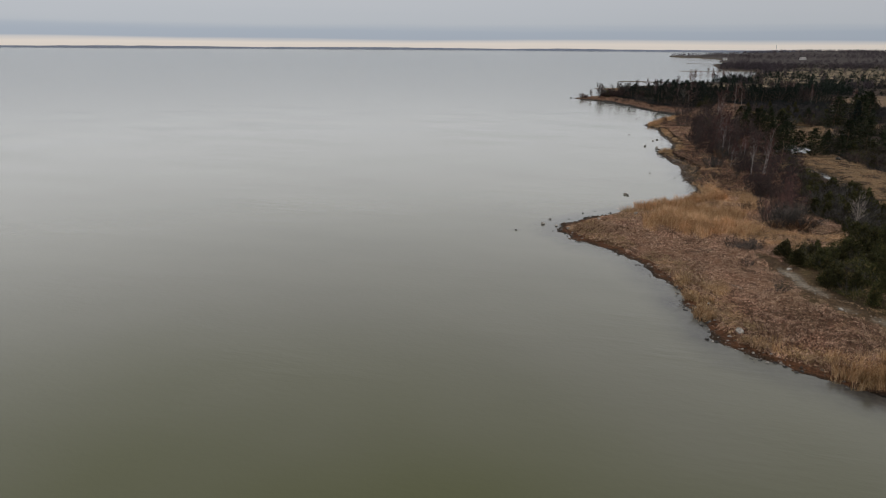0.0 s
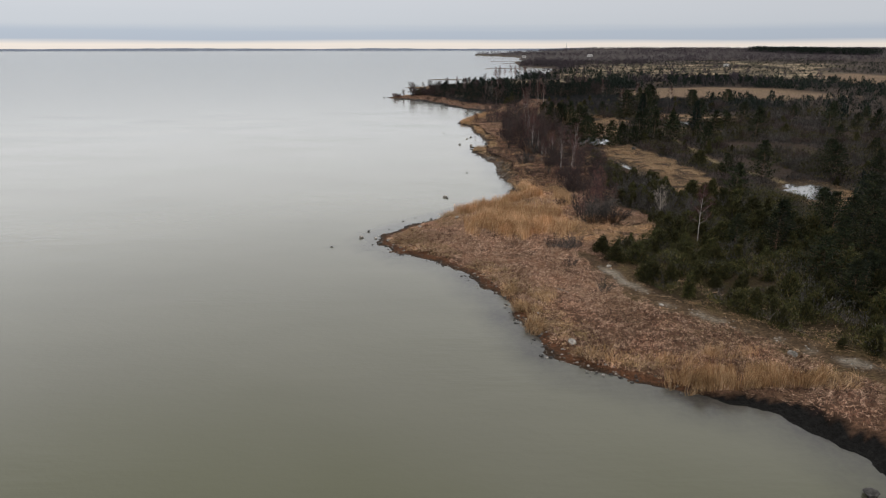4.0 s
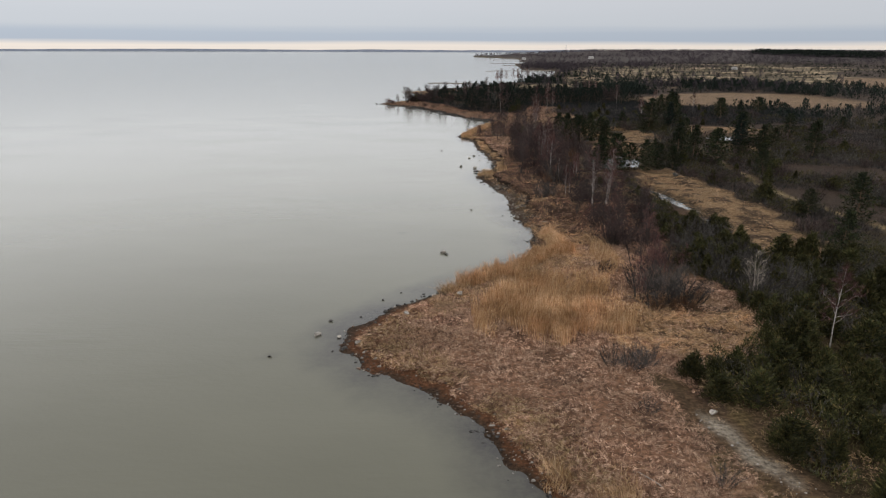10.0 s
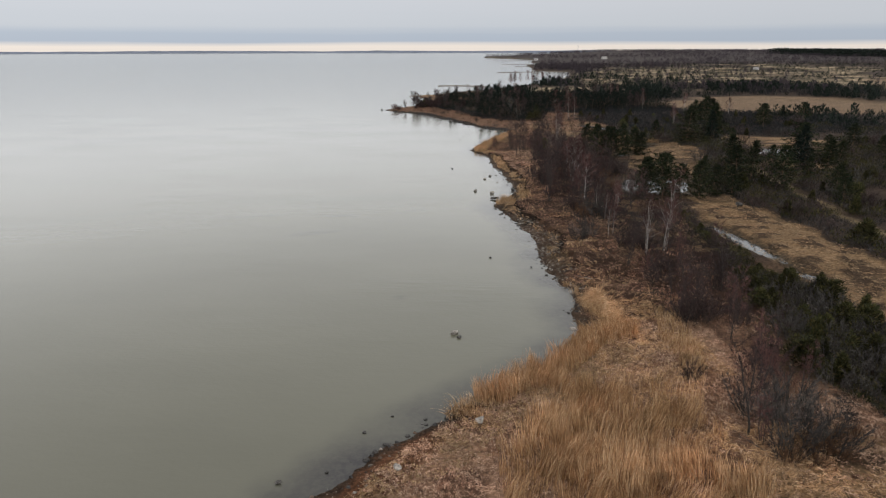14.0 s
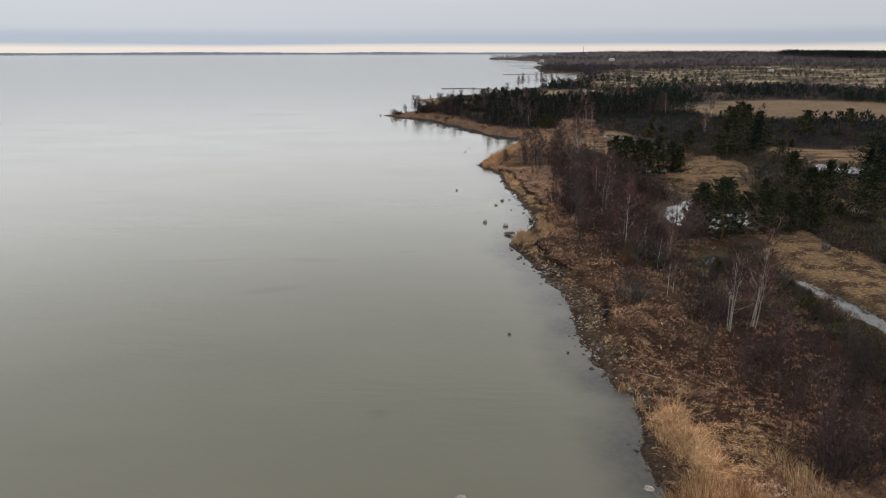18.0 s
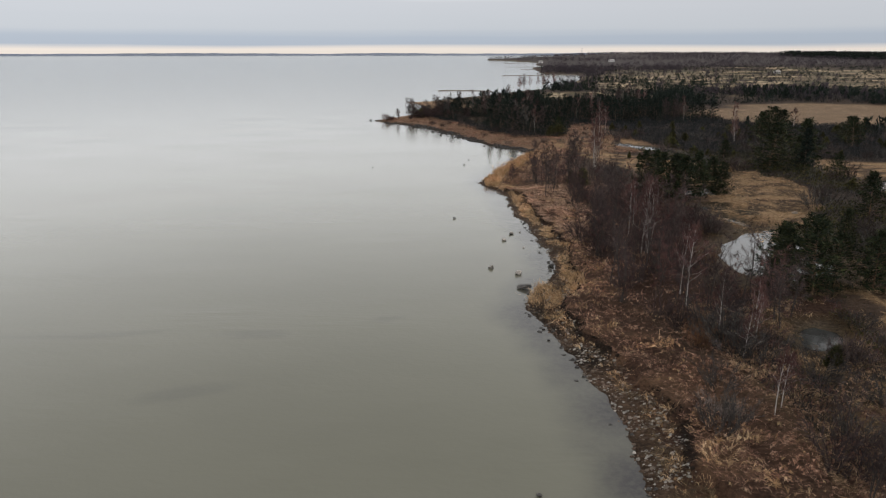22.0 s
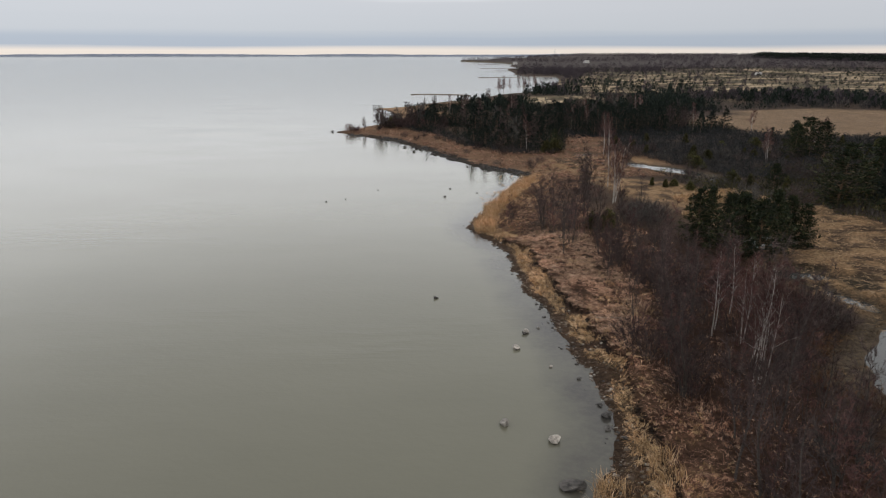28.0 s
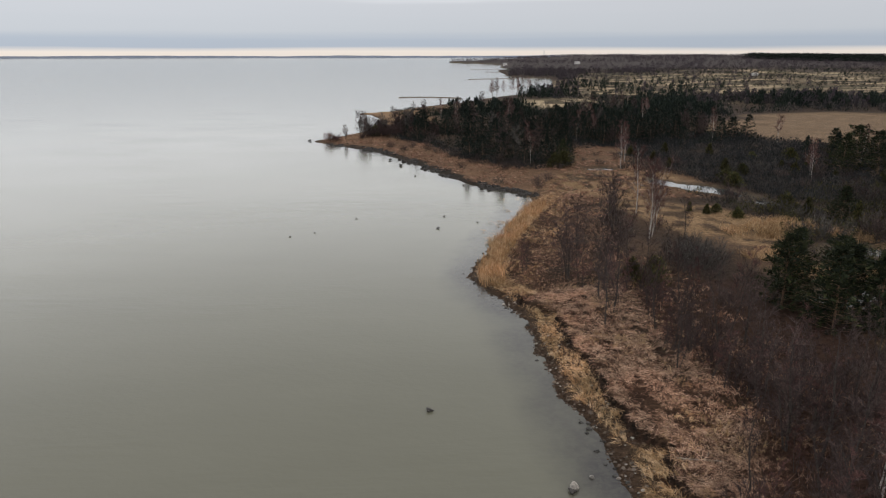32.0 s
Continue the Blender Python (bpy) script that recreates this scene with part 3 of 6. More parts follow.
def build_coast():
    """The low wooded shore across the lake, on the horizon, hazed by its base colour."""
    xs = np.radians(np.linspace(-64, 14, 240))
    top = 18 + 5 * grain(xs * 4600, xs * 0, 420, 31) + 2.5 * grain(xs * 4600, xs * 0, 60, 32)
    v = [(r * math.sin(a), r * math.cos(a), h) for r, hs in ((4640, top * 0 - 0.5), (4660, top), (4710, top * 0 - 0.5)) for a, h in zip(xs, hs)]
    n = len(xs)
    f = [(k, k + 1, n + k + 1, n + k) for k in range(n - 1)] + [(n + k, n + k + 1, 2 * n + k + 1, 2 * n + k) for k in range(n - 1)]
    tagged(new("backdrop", solid("backdrop", v, f, M_COAST)), "low wooded shore across the lake, blue-grey haze put into its colour", "shore", kind="structure")


def build_sandbars():
    """Thin spits of sand and stones that reach out into the lake."""
    for line, width in ((((-8, 676), (5, 679), (26, 672), (34, 660)), 4), (((70, 1017), (100, 1030), (140, 1044), (178, 1060)), 7), (((118, 1537), (150, 1530), (205, 1522)), 9),
                        (((128, 1350), (160, 1345)), 7), (((150, 1977), (200, 2010), (262, 2078)), 10)):
        pts = smooth_line(line, 4)
        way = np.gradient(pts, axis=0)
        side = np.c_[-way[:, 1], way[:, 0]] / np.linalg.norm(way, axis=1)[:, None]
        w = width * (0.35 + 0.9 * grain(*pts.T, 14, 33)) * np.minimum(1, 0.2 + np.arange(len(pts)) / 3)
        rows = [np.c_[pts + side * (w * k)[:, None], np.full(len(pts), h)] for k, h in ((-0.5, -0.15), (-0.25, 0.35), (0.2, 0.5), (0.5, -0.15))]
        v = np.stack(rows, 1).reshape(-1, 3)
        me = solid("sandbar", v, grid_faces(4, len(pts)), M_SAND, True)
        tagged(new("sandbar", me), "thin dark spit of sand and stones in the lake", "sandbar", "sandbars", "structure")


build_ground()
build_water()
build_sandbars()
build_coast()


# ---- plants ----
class Tubes:
    """Collects tapered round limbs and thin blades into arrays."""

    def __init__(self):
        self.v, self.f, self.n = [], [], 0

    def limb(self, pts, radii, sides=5):
        pts = np.asarray(pts, float)
        ahead = np.gradient(pts, axis=0)
        ahead /= np.linalg.norm(ahead, axis=1)[:, None] + 1e-9
        side = np.cross(ahead, (0.31, 0.87, 0.12))
        side /= np.linalg.norm(side, axis=1)[:, None] + 1e-9
        other = np.cross(ahead, side)
        a = np.linspace(0, 2 * math.pi, sides, endpoint=False)
        ring = side[:, None] * np.cos(a)[:, None] + other[:, None] * np.sin(a)[:, None]
        v = (pts[:, None] + ring * np.asarray(radii)[:, None, None]).reshape(-1, 3)
        i = np.arange(len(v)).reshape(len(pts), sides)
        j = np.roll(i, -1, 1)
        quad = np.stack([i[:-1], j[:-1], j[1:], i[1:]], -1).reshape(-1, 4)
        self.add(v, np.vstack([quad[:, [0, 1, 2]], quad[:, [0, 2, 3]]]))

    def blades(self, base, tip, width, rng):
        base, tip = np.asarray(base), np.asarray(tip)
        way = tip - base
        side = np.cross(way, rng.normal(size=way.shape))
        side *= (np.asarray(width) / (np.linalg.norm(side, axis=1) + 1e-9))[:, None] * 0.5
        v = np.stack([base - side, base + side, tip], 1).reshape(-1, 3)
        self.add(v, np.arange(len(v)).reshape(-1, 3))

    def add(self, v, f):
        self.v.append(v)
        self.f.append(np.asarray(f) + self.n)
        self.n += len(v)

    def mesh(self, name, mat, smooth=False):
        return solid(name, np.vstack(self.v), np.vstack(self.f), mat, smooth)


def unit(v):
    return v / (np.linalg.norm(v, axis=-1, keepdims=True) + 1e-9)


def bent(rng, start, way, length, n, wobble, rise=0.0):
    """A crooked line of n + 1 points."""
    pts, way = [np.array(start, float)], unit(np.array(way, float))
    for _ in range(n):
        way = unit(way + rng.normal(scale=wobble, size=3) + (0, 0, rise))
        pts.append(pts[-1] + way * length / n)
    return np.array(pts)


def along(line, t):
    k = t * (len(line) - 1)
    i = min(int(k), len(line) - 2)
    return line[i] + (line[i + 1] - line[i]) * (k - i), unit(line[i + 1] - line[i])


def bare_tree(seed, h, stems=1, spread=0.45, low=0.3, limbs=17, subs=6, twigs=14, thick=0.011, droop=0.0, trunk_mat=None, twig_mat=None, width=0.027, boughs=0.34, split=False):
    """A leafless tree: trunks and limbs in one mesh, the fine twigs of the crown in another."""
    rng = np.random.default_rng(seed)
    wood, arms_of, crown = Tubes(), Tubes(), Tubes()
    made = []
    for s in range(stems):
        if split and s:
            made += [("trunk", wood.mesh("trunk", trunk_mat, True)), ("branchwork", arms_of.mesh("branchwork", trunk_mat, True))]
            wood, arms_of = Tubes(), Tubes()
        a = rng.uniform(0, 2 * math.pi)
        hs = h * (1 if s == 0 else rng.uniform(0.65, 0.95))
        lean = (0.05 if stems == 1 else rng.uniform(0.05, 0.17))
        trunk = bent(rng, (0.18 * s * math.cos(a), 0.18 * s * math.sin(a), -0.25), (lean * math.cos(a), lean * math.sin(a), 1), hs + 0.25, 8, 0.028 if trunk_mat is M_BIRCH else 0.075, 0.09)
        r0 = thick * hs
        wood.limb(trunk, np.linspace(r0, r0 * 0.16, 9), 6)
        tips = []
        for k in range(limbs if s == 0 else int(limbs * 0.6)):
            t = low + (0.97 - low) * (k + rng.uniform(0, 0.8)) / limbs / (1 if s == 0 else 0.62)
            t = min(t, 0.97)
            p, w = along(trunk, t)
            a = k * 2.4 + rng.uniform(-0.6, 0.6)
            out_way = np.array((math.cos(a), math.sin(a), rng.uniform(0.7, 1.7)))
            length = hs * spread * (1.15 - 0.75 * t) * rng.uniform(0.65, 1.1)
            b = bent(rng, p, out_way, length, 4, 0.14, 0.10)
            arms_of.limb(b, np.linspace(r0 * boughs * (1.1 - t), 0.006, 5), 3)
            for _ in range(subs):
                q, w2 = along(b, rng.uniform(0.25, 1.0))
                c = bent(rng, q, unit(w2 + rng.normal(scale=0.5, size=3)), length * rng.uniform(0.25, 0.5), 3, 0.2, 0.08 - droop)
                arms_of.blades(c[:-1], c[1:] + (c[1:] - c[:-1]) * 0.15, np.array([0.03, 0.024, 0.018]), rng)
                tips.append(c)
            tips.append(b)
        for c in tips:
            tt = rng.uniform(0.15, 1.0, twigs)
            base = np.array([along(c, t)[0] for t in tt])
            way = unit(np.array([along(c, t)[1] for t in tt]) * 0.9 + rng.normal(scale=0.55, size=(twigs, 3)) + (0, 0, 0.25 - droop))
            crown.blades(base, base + way * rng.uniform(0.25, 0.8, (twigs, 1)) * (h / 9) ** 0.5, np.full(twigs, width), rng)
    return made + [("trunk", wood.mesh("trunk", trunk_mat, True)), ("branchwork", arms_of.mesh("branchwork", trunk_mat, True)), ("crown", crown.mesh("crown", twig_mat))]


def bush(seed, h, stems=26, twigs=26, wide=0.75, twig_mat=None, width=0.032):
    """A many-stemmed leafless shrub."""
    rng = np.random.default_rng(seed)
    wood, arms_of, crown = Tubes(), Tubes(), Tubes()
    for s in range(stems):
        a, out_r = rng.uniform(0, 2 * math.pi), rng.uniform(0, 1) ** 0.6
        foot = np.array((math.cos(a), math.sin(a), 0)) * out_r * h * 0.28 + (0, 0, -0.15)
        way = (math.cos(a) * out_r * wide, math.sin(a) * out_r * wide, 1)
        b = bent(rng, foot, way, h * rng.uniform(0.65, 1.05) * (1.05 - 0.3 * out_r), 6, 0.12, 0.02)
        wood.limb(b[::2], np.linspace(0.022, 0.006, 4), 3)
        tt = rng.uniform(0.25, 1.0, twigs)
        pairs = [along(b, t) for t in tt]
        base = np.array([p for p, _ in pairs])
        way = unit(np.array([w for _, w in pairs]) + rng.normal(scale=0.5, size=(twigs, 3)))
        crown.blades(base, base + way * rng.uniform(0.2, 0.42, (twigs, 1)) * h * 0.5, np.full(twigs, width), rng)
    return [("rootstock", wood.mesh("rootstock", M_ALDER, True)), ("crown", crown.mesh("crown", twig_mat))]


def pine(seed, h, low=0.22, wide=0.30, cone=0.6, whorls=13, arms=6, clumps=6, needles=10, mat=None):
    """A pine or spruce: whorls of boughs that carry tufts of needles."""
    rng = np.random.default_rng(seed)
    wood, crown = Tubes(), Tubes()
    trunk = bent(rng, (0, 0, -0.25), (0.02, 0.02, 1), h + 0.1, 8, 0.025, 0.08)
    wood.limb(trunk, np.linspace(0.017 * h, 0.02, 9), 6)
    lop = rng.uniform(0, 2 * math.pi)
    for k in range(whorls):
        t = low + (0.99 - low) * k / (whorls - 1)
        reach = h * wide * min(1.0, (1.0 - t) ** cone * 1.15 + 0.04)
        for j in range(arms):
            a = j * 2 * math.pi / arms + k * 1.1 + rng.uniform(-0.5, 0.5)
            p, _ = along(trunk, min(0.985, t + rng.uniform(-0.04, 0.04)))
            length = reach * rng.uniform(0.65, 1.3) * (1 + 0.18 * math.cos(a - lop))
            b = bent(rng, p, (math.cos(a), math.sin(a), rng.uniform(-0.12, 0.30)), length, 2, 0.08, 0.10)
            wood.limb(b, np.linspace(0.04, 0.01, 3), 3)
            core = np.array([along(b, q)[0] for q in rng.uniform(0.25, 1.0, 4)]) + rng.normal(scale=0.2, size=(4, 3))
            crown.blades(core, core + unit(rng.normal(size=(4, 3)) * (1, 1, 0.5) + (0, 0, 0.4)) * 0.8, rng.uniform(0.22, 0.4, 4), rng)
            for _ in range(clumps):
                q, w = along(b, rng.uniform(0.15, 1.0))
                q = q + rng.normal(scale=0.20, size=3) * (1, 1, 0.7)
                way = unit(rng.normal(size=(needles, 3)) * (1, 1, 0.6) + w * 0.9 + (0, 0, 0.5))
                foot = q + rng.normal(scale=0.14, size=(needles, 3))
                crown.blades(foot, foot + way * rng.uniform(0.25, 0.55, (needles, 1)), rng.uniform(0.06, 0.14, needles), rng)
    return [("trunk", wood.mesh("trunk", M_PINEBARK, True)), ("crown", crown.mesh("crown", mat or M_NEEDLE))]


def juniper(seed, h, wide=0.28, count=950, point=1.6, mat=None):
    """A dense evergreen shrub of upswept sprays, with an uneven outline."""
    rng = np.random.default_rng(seed)
    wood, arms_of, crown = Tubes(), Tubes(), Tubes()
    wood.limb(bent(rng, (0, 0, -0.2), (0, 0, 1), h * 0.8, 5, 0.06, 0.05), np.linspace(0.06, 0.012, 6), 5)
    heads = [(rng.uniform(0, 2 * math.pi), rng.uniform(0, 0.6), rng.uniform(0.55, 1.0)) for _ in range(9)] + [(0, 0, 1.0)]
    per = count // len(heads)
    for a, off, tall in heads:
        cx, cy = math.cos(a) * off * h * wide, math.sin(a) * off * h * wide
        t = rng.uniform(0.02, 1.0, per) ** 0.85
        r = h * wide * 0.62 * (1 - t**point) * np.sqrt(rng.uniform(0.35, 1.0, per)) * rng.uniform(0.75, 1.1, per)
        b = rng.uniform(0, 2 * math.pi, per)
        foot = np.stack([cx * (1 - 0.4 * t) + r * np.cos(b), cy * (1 - 0.4 * t) + r * np.sin(b), t * h * tall * 0.93], -1)
        way = unit(np.stack([np.cos(b) * 0.55, np.sin(b) * 0.55, np.full(per, 0.9)], -1) + rng.normal(scale=0.35, size=(per, 3)))
        crown.blades(foot, foot + way * rng.uniform(0.2, 0.45, (per, 1)), rng.uniform(0.055, 0.12, per), rng)
    return [("stem", wood.mesh("stem", M_ALDER, True)), ("crown", crown.mesh("crown", mat or M_JUNIPER))]


KINDS = {
    "birch": ("white-barked leafless birch with fine red-brown twigs", "birch", "birches of the shore", 10.0, [
        lambda s=s: bare_tree(100 + s, 10, 1 + (s % 3 == 1) * 2, 0.27, 0.30, 19, 4, 20, 0.0080, 0.02, M_BIRCH, M_REDTWIG, boughs=0.65, split=True) for s in range(4)]),
    "thin_birch": ("slender white leafless birch stem with few branches", "birch", "birches of the shore", 8.0, [
        lambda s=s: bare_tree(130 + s, 8, 1, 0.30, 0.34, 17, 5, 20, 0.0090, 0.02, M_BIRCH, M_REDTWIG, boughs=0.6, split=True) for s in range(2)]),
    "birch_clump": ("clump of white leafless birch trunks leaning apart", "birch", "birches of the shore", 11.0, [
        lambda s=s: bare_tree(140 + s, 11, 4, 0.36, 0.36, 13, 4, 18, 0.0062, 0.04, M_BIRCH, M_REDTWIG, boughs=0.85, split=True) for s in range(2)]),
    "alder": ("dark leafless alder with a brown haze of twigs", "alder", "alders of the shore thicket", 9.0, [
        lambda s=s: bare_tree(160 + s, 9, 1 + s % 3, 0.36, 0.16, 15, 4, 13, 0.011, 0.0, M_ALDER, M_TWIG) for s in range(5)]),
    "red_birch_sapling": ("young leafless birch with reddish twigs in the thicket", "sapling", "saplings of the shore thicket", 6.5, [
        lambda s=s: bare_tree(180 + s, 6.5, 3, 0.34, 0.15, 10, 3, 13, 0.008, 0.0, M_ALDER, M_REDTWIG) for s in range(3)]),
    "headland_alder": ("grey-brown leafless tree on the headland", "alder", "trees of the headland", 8.0, [
        lambda s=s: bare_tree(190 + s, 8, 3, 0.40, 0.12, 14, 5, 13, 0.012, 0.0, M_ALDER, M_WILLOW if s else M_TWIG, 0.06) for s in range(2)]),
    "willow_bush": ("grey leafless willow bush with many thin stems", "bush", "willow bushes", 3.0, [
        lambda s=s: bush(200 + s, 3.0, 26, 24, 0.75, M_WILLOW, 0.036) for s in range(4)]),
    "brown_bush": ("brown leafless shrub with dense twigs", "bush", "brown shrubs", 3.0, [
        lambda s=s: bush(220 + s, 3.0, 28, 30, 0.65, M_TWIG, 0.036) for s in range(3)]),
    "rusty_bush": ("rust-coloured leafless bush above dry grass", "bush", "rusty bushes", 2.4, [
        lambda s=s: bush(230 + s, 2.4, 26, 30, 0.6, M_RUST) for s in range(2)]),
    "pale_tree": ("small weathered pale tree with bare crooked limbs", "tree", "bare trees", 6.0, [
        lambda: bare_tree(240, 6, 3, 0.50, 0.2, 13, 4, 5, 0.011, 0.0, M_PALEWOOD, M_PALEWOOD)]),
    "pine": ("dark green pine with layered boughs", "pine", "pines", 9.0, [
        lambda s=s: pine(250 + s, 9, 0.03 + 0.03 * (s % 2), 0.38 + 0.06 * (s % 2), 0.50 + 0.12 * (s % 3), mat=M_PINE) for s in range(4)]),
    "headland_pine": ("dark pine in the headland wood", "pine", "pines of the headland", 9.0, [
        lambda s=s: pine(260 + s, 9, 0.05, 0.43, 0.6 + 0.15 * s, 10, 5, 5, 9) for s in range(3)]),
    "spruce": ("dark pointed spruce with hanging boughs", "spruce", "spruces", 10.0, [
        lambda s=s: pine(270 + s, 10, 0.06, 0.26, 0.95, 15, 6, 5, 11) for s in range(2)]),
    "juniper": ("dense dark green juniper shrub", "juniper", "junipers", 3.0, [
        lambda s=s: juniper(280 + s, 3.0, (0.26, 0.42, 0.5, 0.34)[s], 1700, (1.3, 2.2, 2.4, 1.8)[s]) for s in range(4)]),
}
BASE = {}


def plant(kind, x, y, h, z, rng):
    """One plant of that kind and height with its foot on the ground; the shapes of a kind take turns."""
    label, category, group, full, makers = KINDS[kind]
    k = int(rng.integers(len(makers)))
    s = h / full
    wide = s * (rng.uniform(1.0, 1.7) if kind == "juniper" else rng.uniform(0.9, 1.15))
    m = pose(x, y, z - 0.03, 0, 0, rng.uniform(0, 360)) @ Matrix.Diagonal((wide, wide, s, 1))
    if (kind, k) not in BASE:
        root = new(kind)
        stem = root
        for name, me in makers[k]():
            made = part(name, me, stem if name == "branchwork" else root)
            stem = made if name == "trunk" else stem
        BASE[kind, k] = tagged(root, label, category, group)
        root.empty_display_size = 0.3
        root.matrix_basis = m
        return root
    ob = copy_thing(BASE[kind, k], Matrix())
    ob.matrix_basis = m
    return ob


pick = np.random.default_rng(7)

# x, y, height of the plants that stand out
BIRCHES = [(32.2, 244.3, 9.4), (31.5, 241.0, 9.3), (34.5, 252.3, 8.2), (30.8, 247.8, 8.6), (31.6, 381, 9.0),
           (41.2, 326, 12), (35.2, 402, 9), (53.1, 373, 11.6), (37.5, 309, 12.2), (29, 236, 10), (28.4, 206, 7.0), (58, 385, 9.5), (95, 360, 9), (55, 652, 12), (59, 660, 13), (64, 664, 11), (69, 660, 13), (75, 674, 12), (81, 688, 13), (88, 700, 12)]
THIN_BIRCHES = [(41.2, 118.6, 8.6), (27.9, 214.1, 9.2), (27.3, 191.5, 5.6), (28.3, 192.5, 5.2), (28.6, 218.2, 8.9), (28.9, 201.2, 5.2), (31.5, 204.5, 5.2), (33, 208, 6), (115, 372, 9), (132, 395, 8),
                (29.9, 246.4, 8.2), (120, 420, 9)]
BIRCH_CLUMPS = [(30.6, 180.6, 9.2), (33.2, 181.6, 11.2), (29.5, 236, 10.4), (38, 310.5, 11.5)]
ALDERS = [(21, 216, 9), (23.5, 227.7, 8.2), (21.4, 223.1, 9.8), (22.3, 284, 9.5), (29.4, 299, 8), (22.6, 279.2, 8.8), (21, 293.5, 9.2), (32.6, 312.5, 8.6),
          (27.2, 252.5, 10), (27.4, 246.5, 9.9), (20.4, 274.9, 9.2), (28.4, 250.4, 10.2), (34.8, 317.6, 8.7), (24.3, 265.2, 6.5), (26.6, 261, 6), (28, 156.3, 7.2),
          (25, 133.2, 8.4), (24, 240, 9), (26, 270, 8), (30, 262, 8.5), (33, 270, 8), (25, 305, 8), (28, 290, 7.5), (31, 225, 8), (15.6, 296, 5.2), (30, 172, 7), (36, 166, 7)]
GREY_BUSHES = [(19.1, 114.2, 3.2), (17.4, 115, 2.6), (20.8, 115, 2.8), (18.2, 106.3, 1.8), (20.7, 96.6, 2.0), (28.9, 133.8, 5.2), (27, 130.5, 4.2), (31, 131, 3.6),
               (21.9, 189.4, 4), (23.5, 190.5, 3.4), (28.9, 222.6, 5), (27.7, 205.6, 5.4), (42.8, 247.6, 4.0), (44, 251, 4.2),
               (24.4, 196, 3.6), (37.9, 291.2, 5), (36, 295, 4.6), (39, 297, 5), (74.7, 268.5, 5.8), (71, 266, 5), (78, 264, 5.4), (40.5, 133, 5), (45, 157, 4)]
PINES = [(43.3, 224, 8.2), (46.6, 222.6, 9.4), (41, 219.6, 8.6), (45.3, 219.4, 9.6), (53.4, 220.5, 7.6), (50, 223, 7), (57, 222, 6.5), (61.3, 223, 6), (41.8, 279, 8.6),
         (46.3, 275, 8.4), (51.5, 275, 9.2), (57.3, 278, 6.8), (44.5, 282, 8.4), (49.5, 281, 8.6), (55.5, 279, 8), (43.6, 272.6, 9), (47.6, 271.6, 8.5), (98.5, 265, 11),
         (81.3, 307, 12), (92.1, 311, 12.4), (109.5, 358, 10.6), (126, 347, 9.5), (150, 381, 6), (153.4, 368.7, 8.3), (98.7, 253.3, 8), (123.4, 284, 8.3), (131, 358.6, 8.4)]
MORE_PINES = [(109.6, 244, 10.5), (104, 363, 9.6), (76.7, 171, 8.6), (61.6, 116.7, 8.3), (66, 112, 8), (58, 108, 6.5), (64, 124, 7.5), (70, 120, 8), (62, 99, 7), (112, 369, 10.8)]
SPRUCES = [(92.3, 253.4, 11.5), (96.7, 265.5, 8), (112.4, 378.7, 8.2), (88, 303, 11), (158, 376, 7.5), (-13, 456, 3.4), (148, 376, 6)]
JUNIPERS = [(33.5, 99.5, 2.4), (35, 97, 2.2), (36.8, 101, 2.8), (38.2, 96.2, 2.6), (32.4, 102, 2.2), (40, 92.5, 2.4), (24.3, 112.1, 3.1), (26.6, 112, 2.5), (28.7, 113, 3.0), (28.3, 107.4, 3.3), (28.2, 101.4, 3.2), (30.8, 94.4, 3.6), (38.1, 119.3, 4.2), (30.3, 288, 4.2),
            (28.6, 291, 3.4), (53.7, 324.7, 2.1), (56, 326, 1.8), (51.5, 327, 2.0), (58, 322, 2.2), (31.5, 110, 3.2), (33, 114, 3.4), (35, 108, 3.2), (36.5, 112, 3.6)]

wanted = []
for kind, rows in (("birch", BIRCHES), ("thin_birch", THIN_BIRCHES), ("birch_clump", BIRCH_CLUMPS), ("alder", ALDERS), ("willow_bush", GREY_BUSHES),
                   ("pine", PINES + MORE_PINES), ("spruce", SPRUCES), ("juniper", JUNIPERS)):
    wanted += [(kind, *row) for row in rows]
wanted += [("red_birch_sapling", 29.5, 140.5, 6.0), ("red_birch_sapling", 31, 143.5, 5.5), ("red_birch_sapling", 33, 140, 5), ("alder", 26.6, 136.8, 6.4), ("rusty_bush", 33, 132.4, 2.0), ("willow_bush", 30.5, 137.5, 4.6), ("red_birch_sapling", 25.4, 131.8, 5.4), ("rusty_bush", 28.5, 129.4, 2.0), ("rusty_bush", 26.5, 129.6, 1.8), 
           ("willow_bush", 28.5, 135, 4.4), ("willow_bush", 29.8, 131.4, 4.0), ("willow_bush", 26.6, 136.2, 4.6), ("alder", 29.2, 159, 7.4), ("alder", 33.3, 157, 7.0), ("brown_bush", 28.5, 157, 3.6), ("brown_bush", 29.5, 156.5, 4.4), ("red_birch_sapling", 28.5, 158, 6.0),
           ("brown_bush", 23.5, 142, 2.5)]
wanted += [("alder", x, y, h) for x, y, h in ((33.1, 314, 8.4), (20.2, 291.5, 8.2), (22.4, 295, 7.6), (23.6, 286, 7.4), (24.5, 289.5, 7.0), (36, 331, 6.0))]
wanted += [("red_birch_sapling", x, y, h) for x, y, h in ((24, 281.5, 5.5), (26, 284.5, 5.2), (25.5, 292, 5), (21.6, 288.8, 5.2), (15.3, 295.5, 4.2), (16.6, 299, 3.6), (34.5, 311, 4.6), (36, 313.5, 5), (30.5, 304, 4), (40, 313, 4.6))]
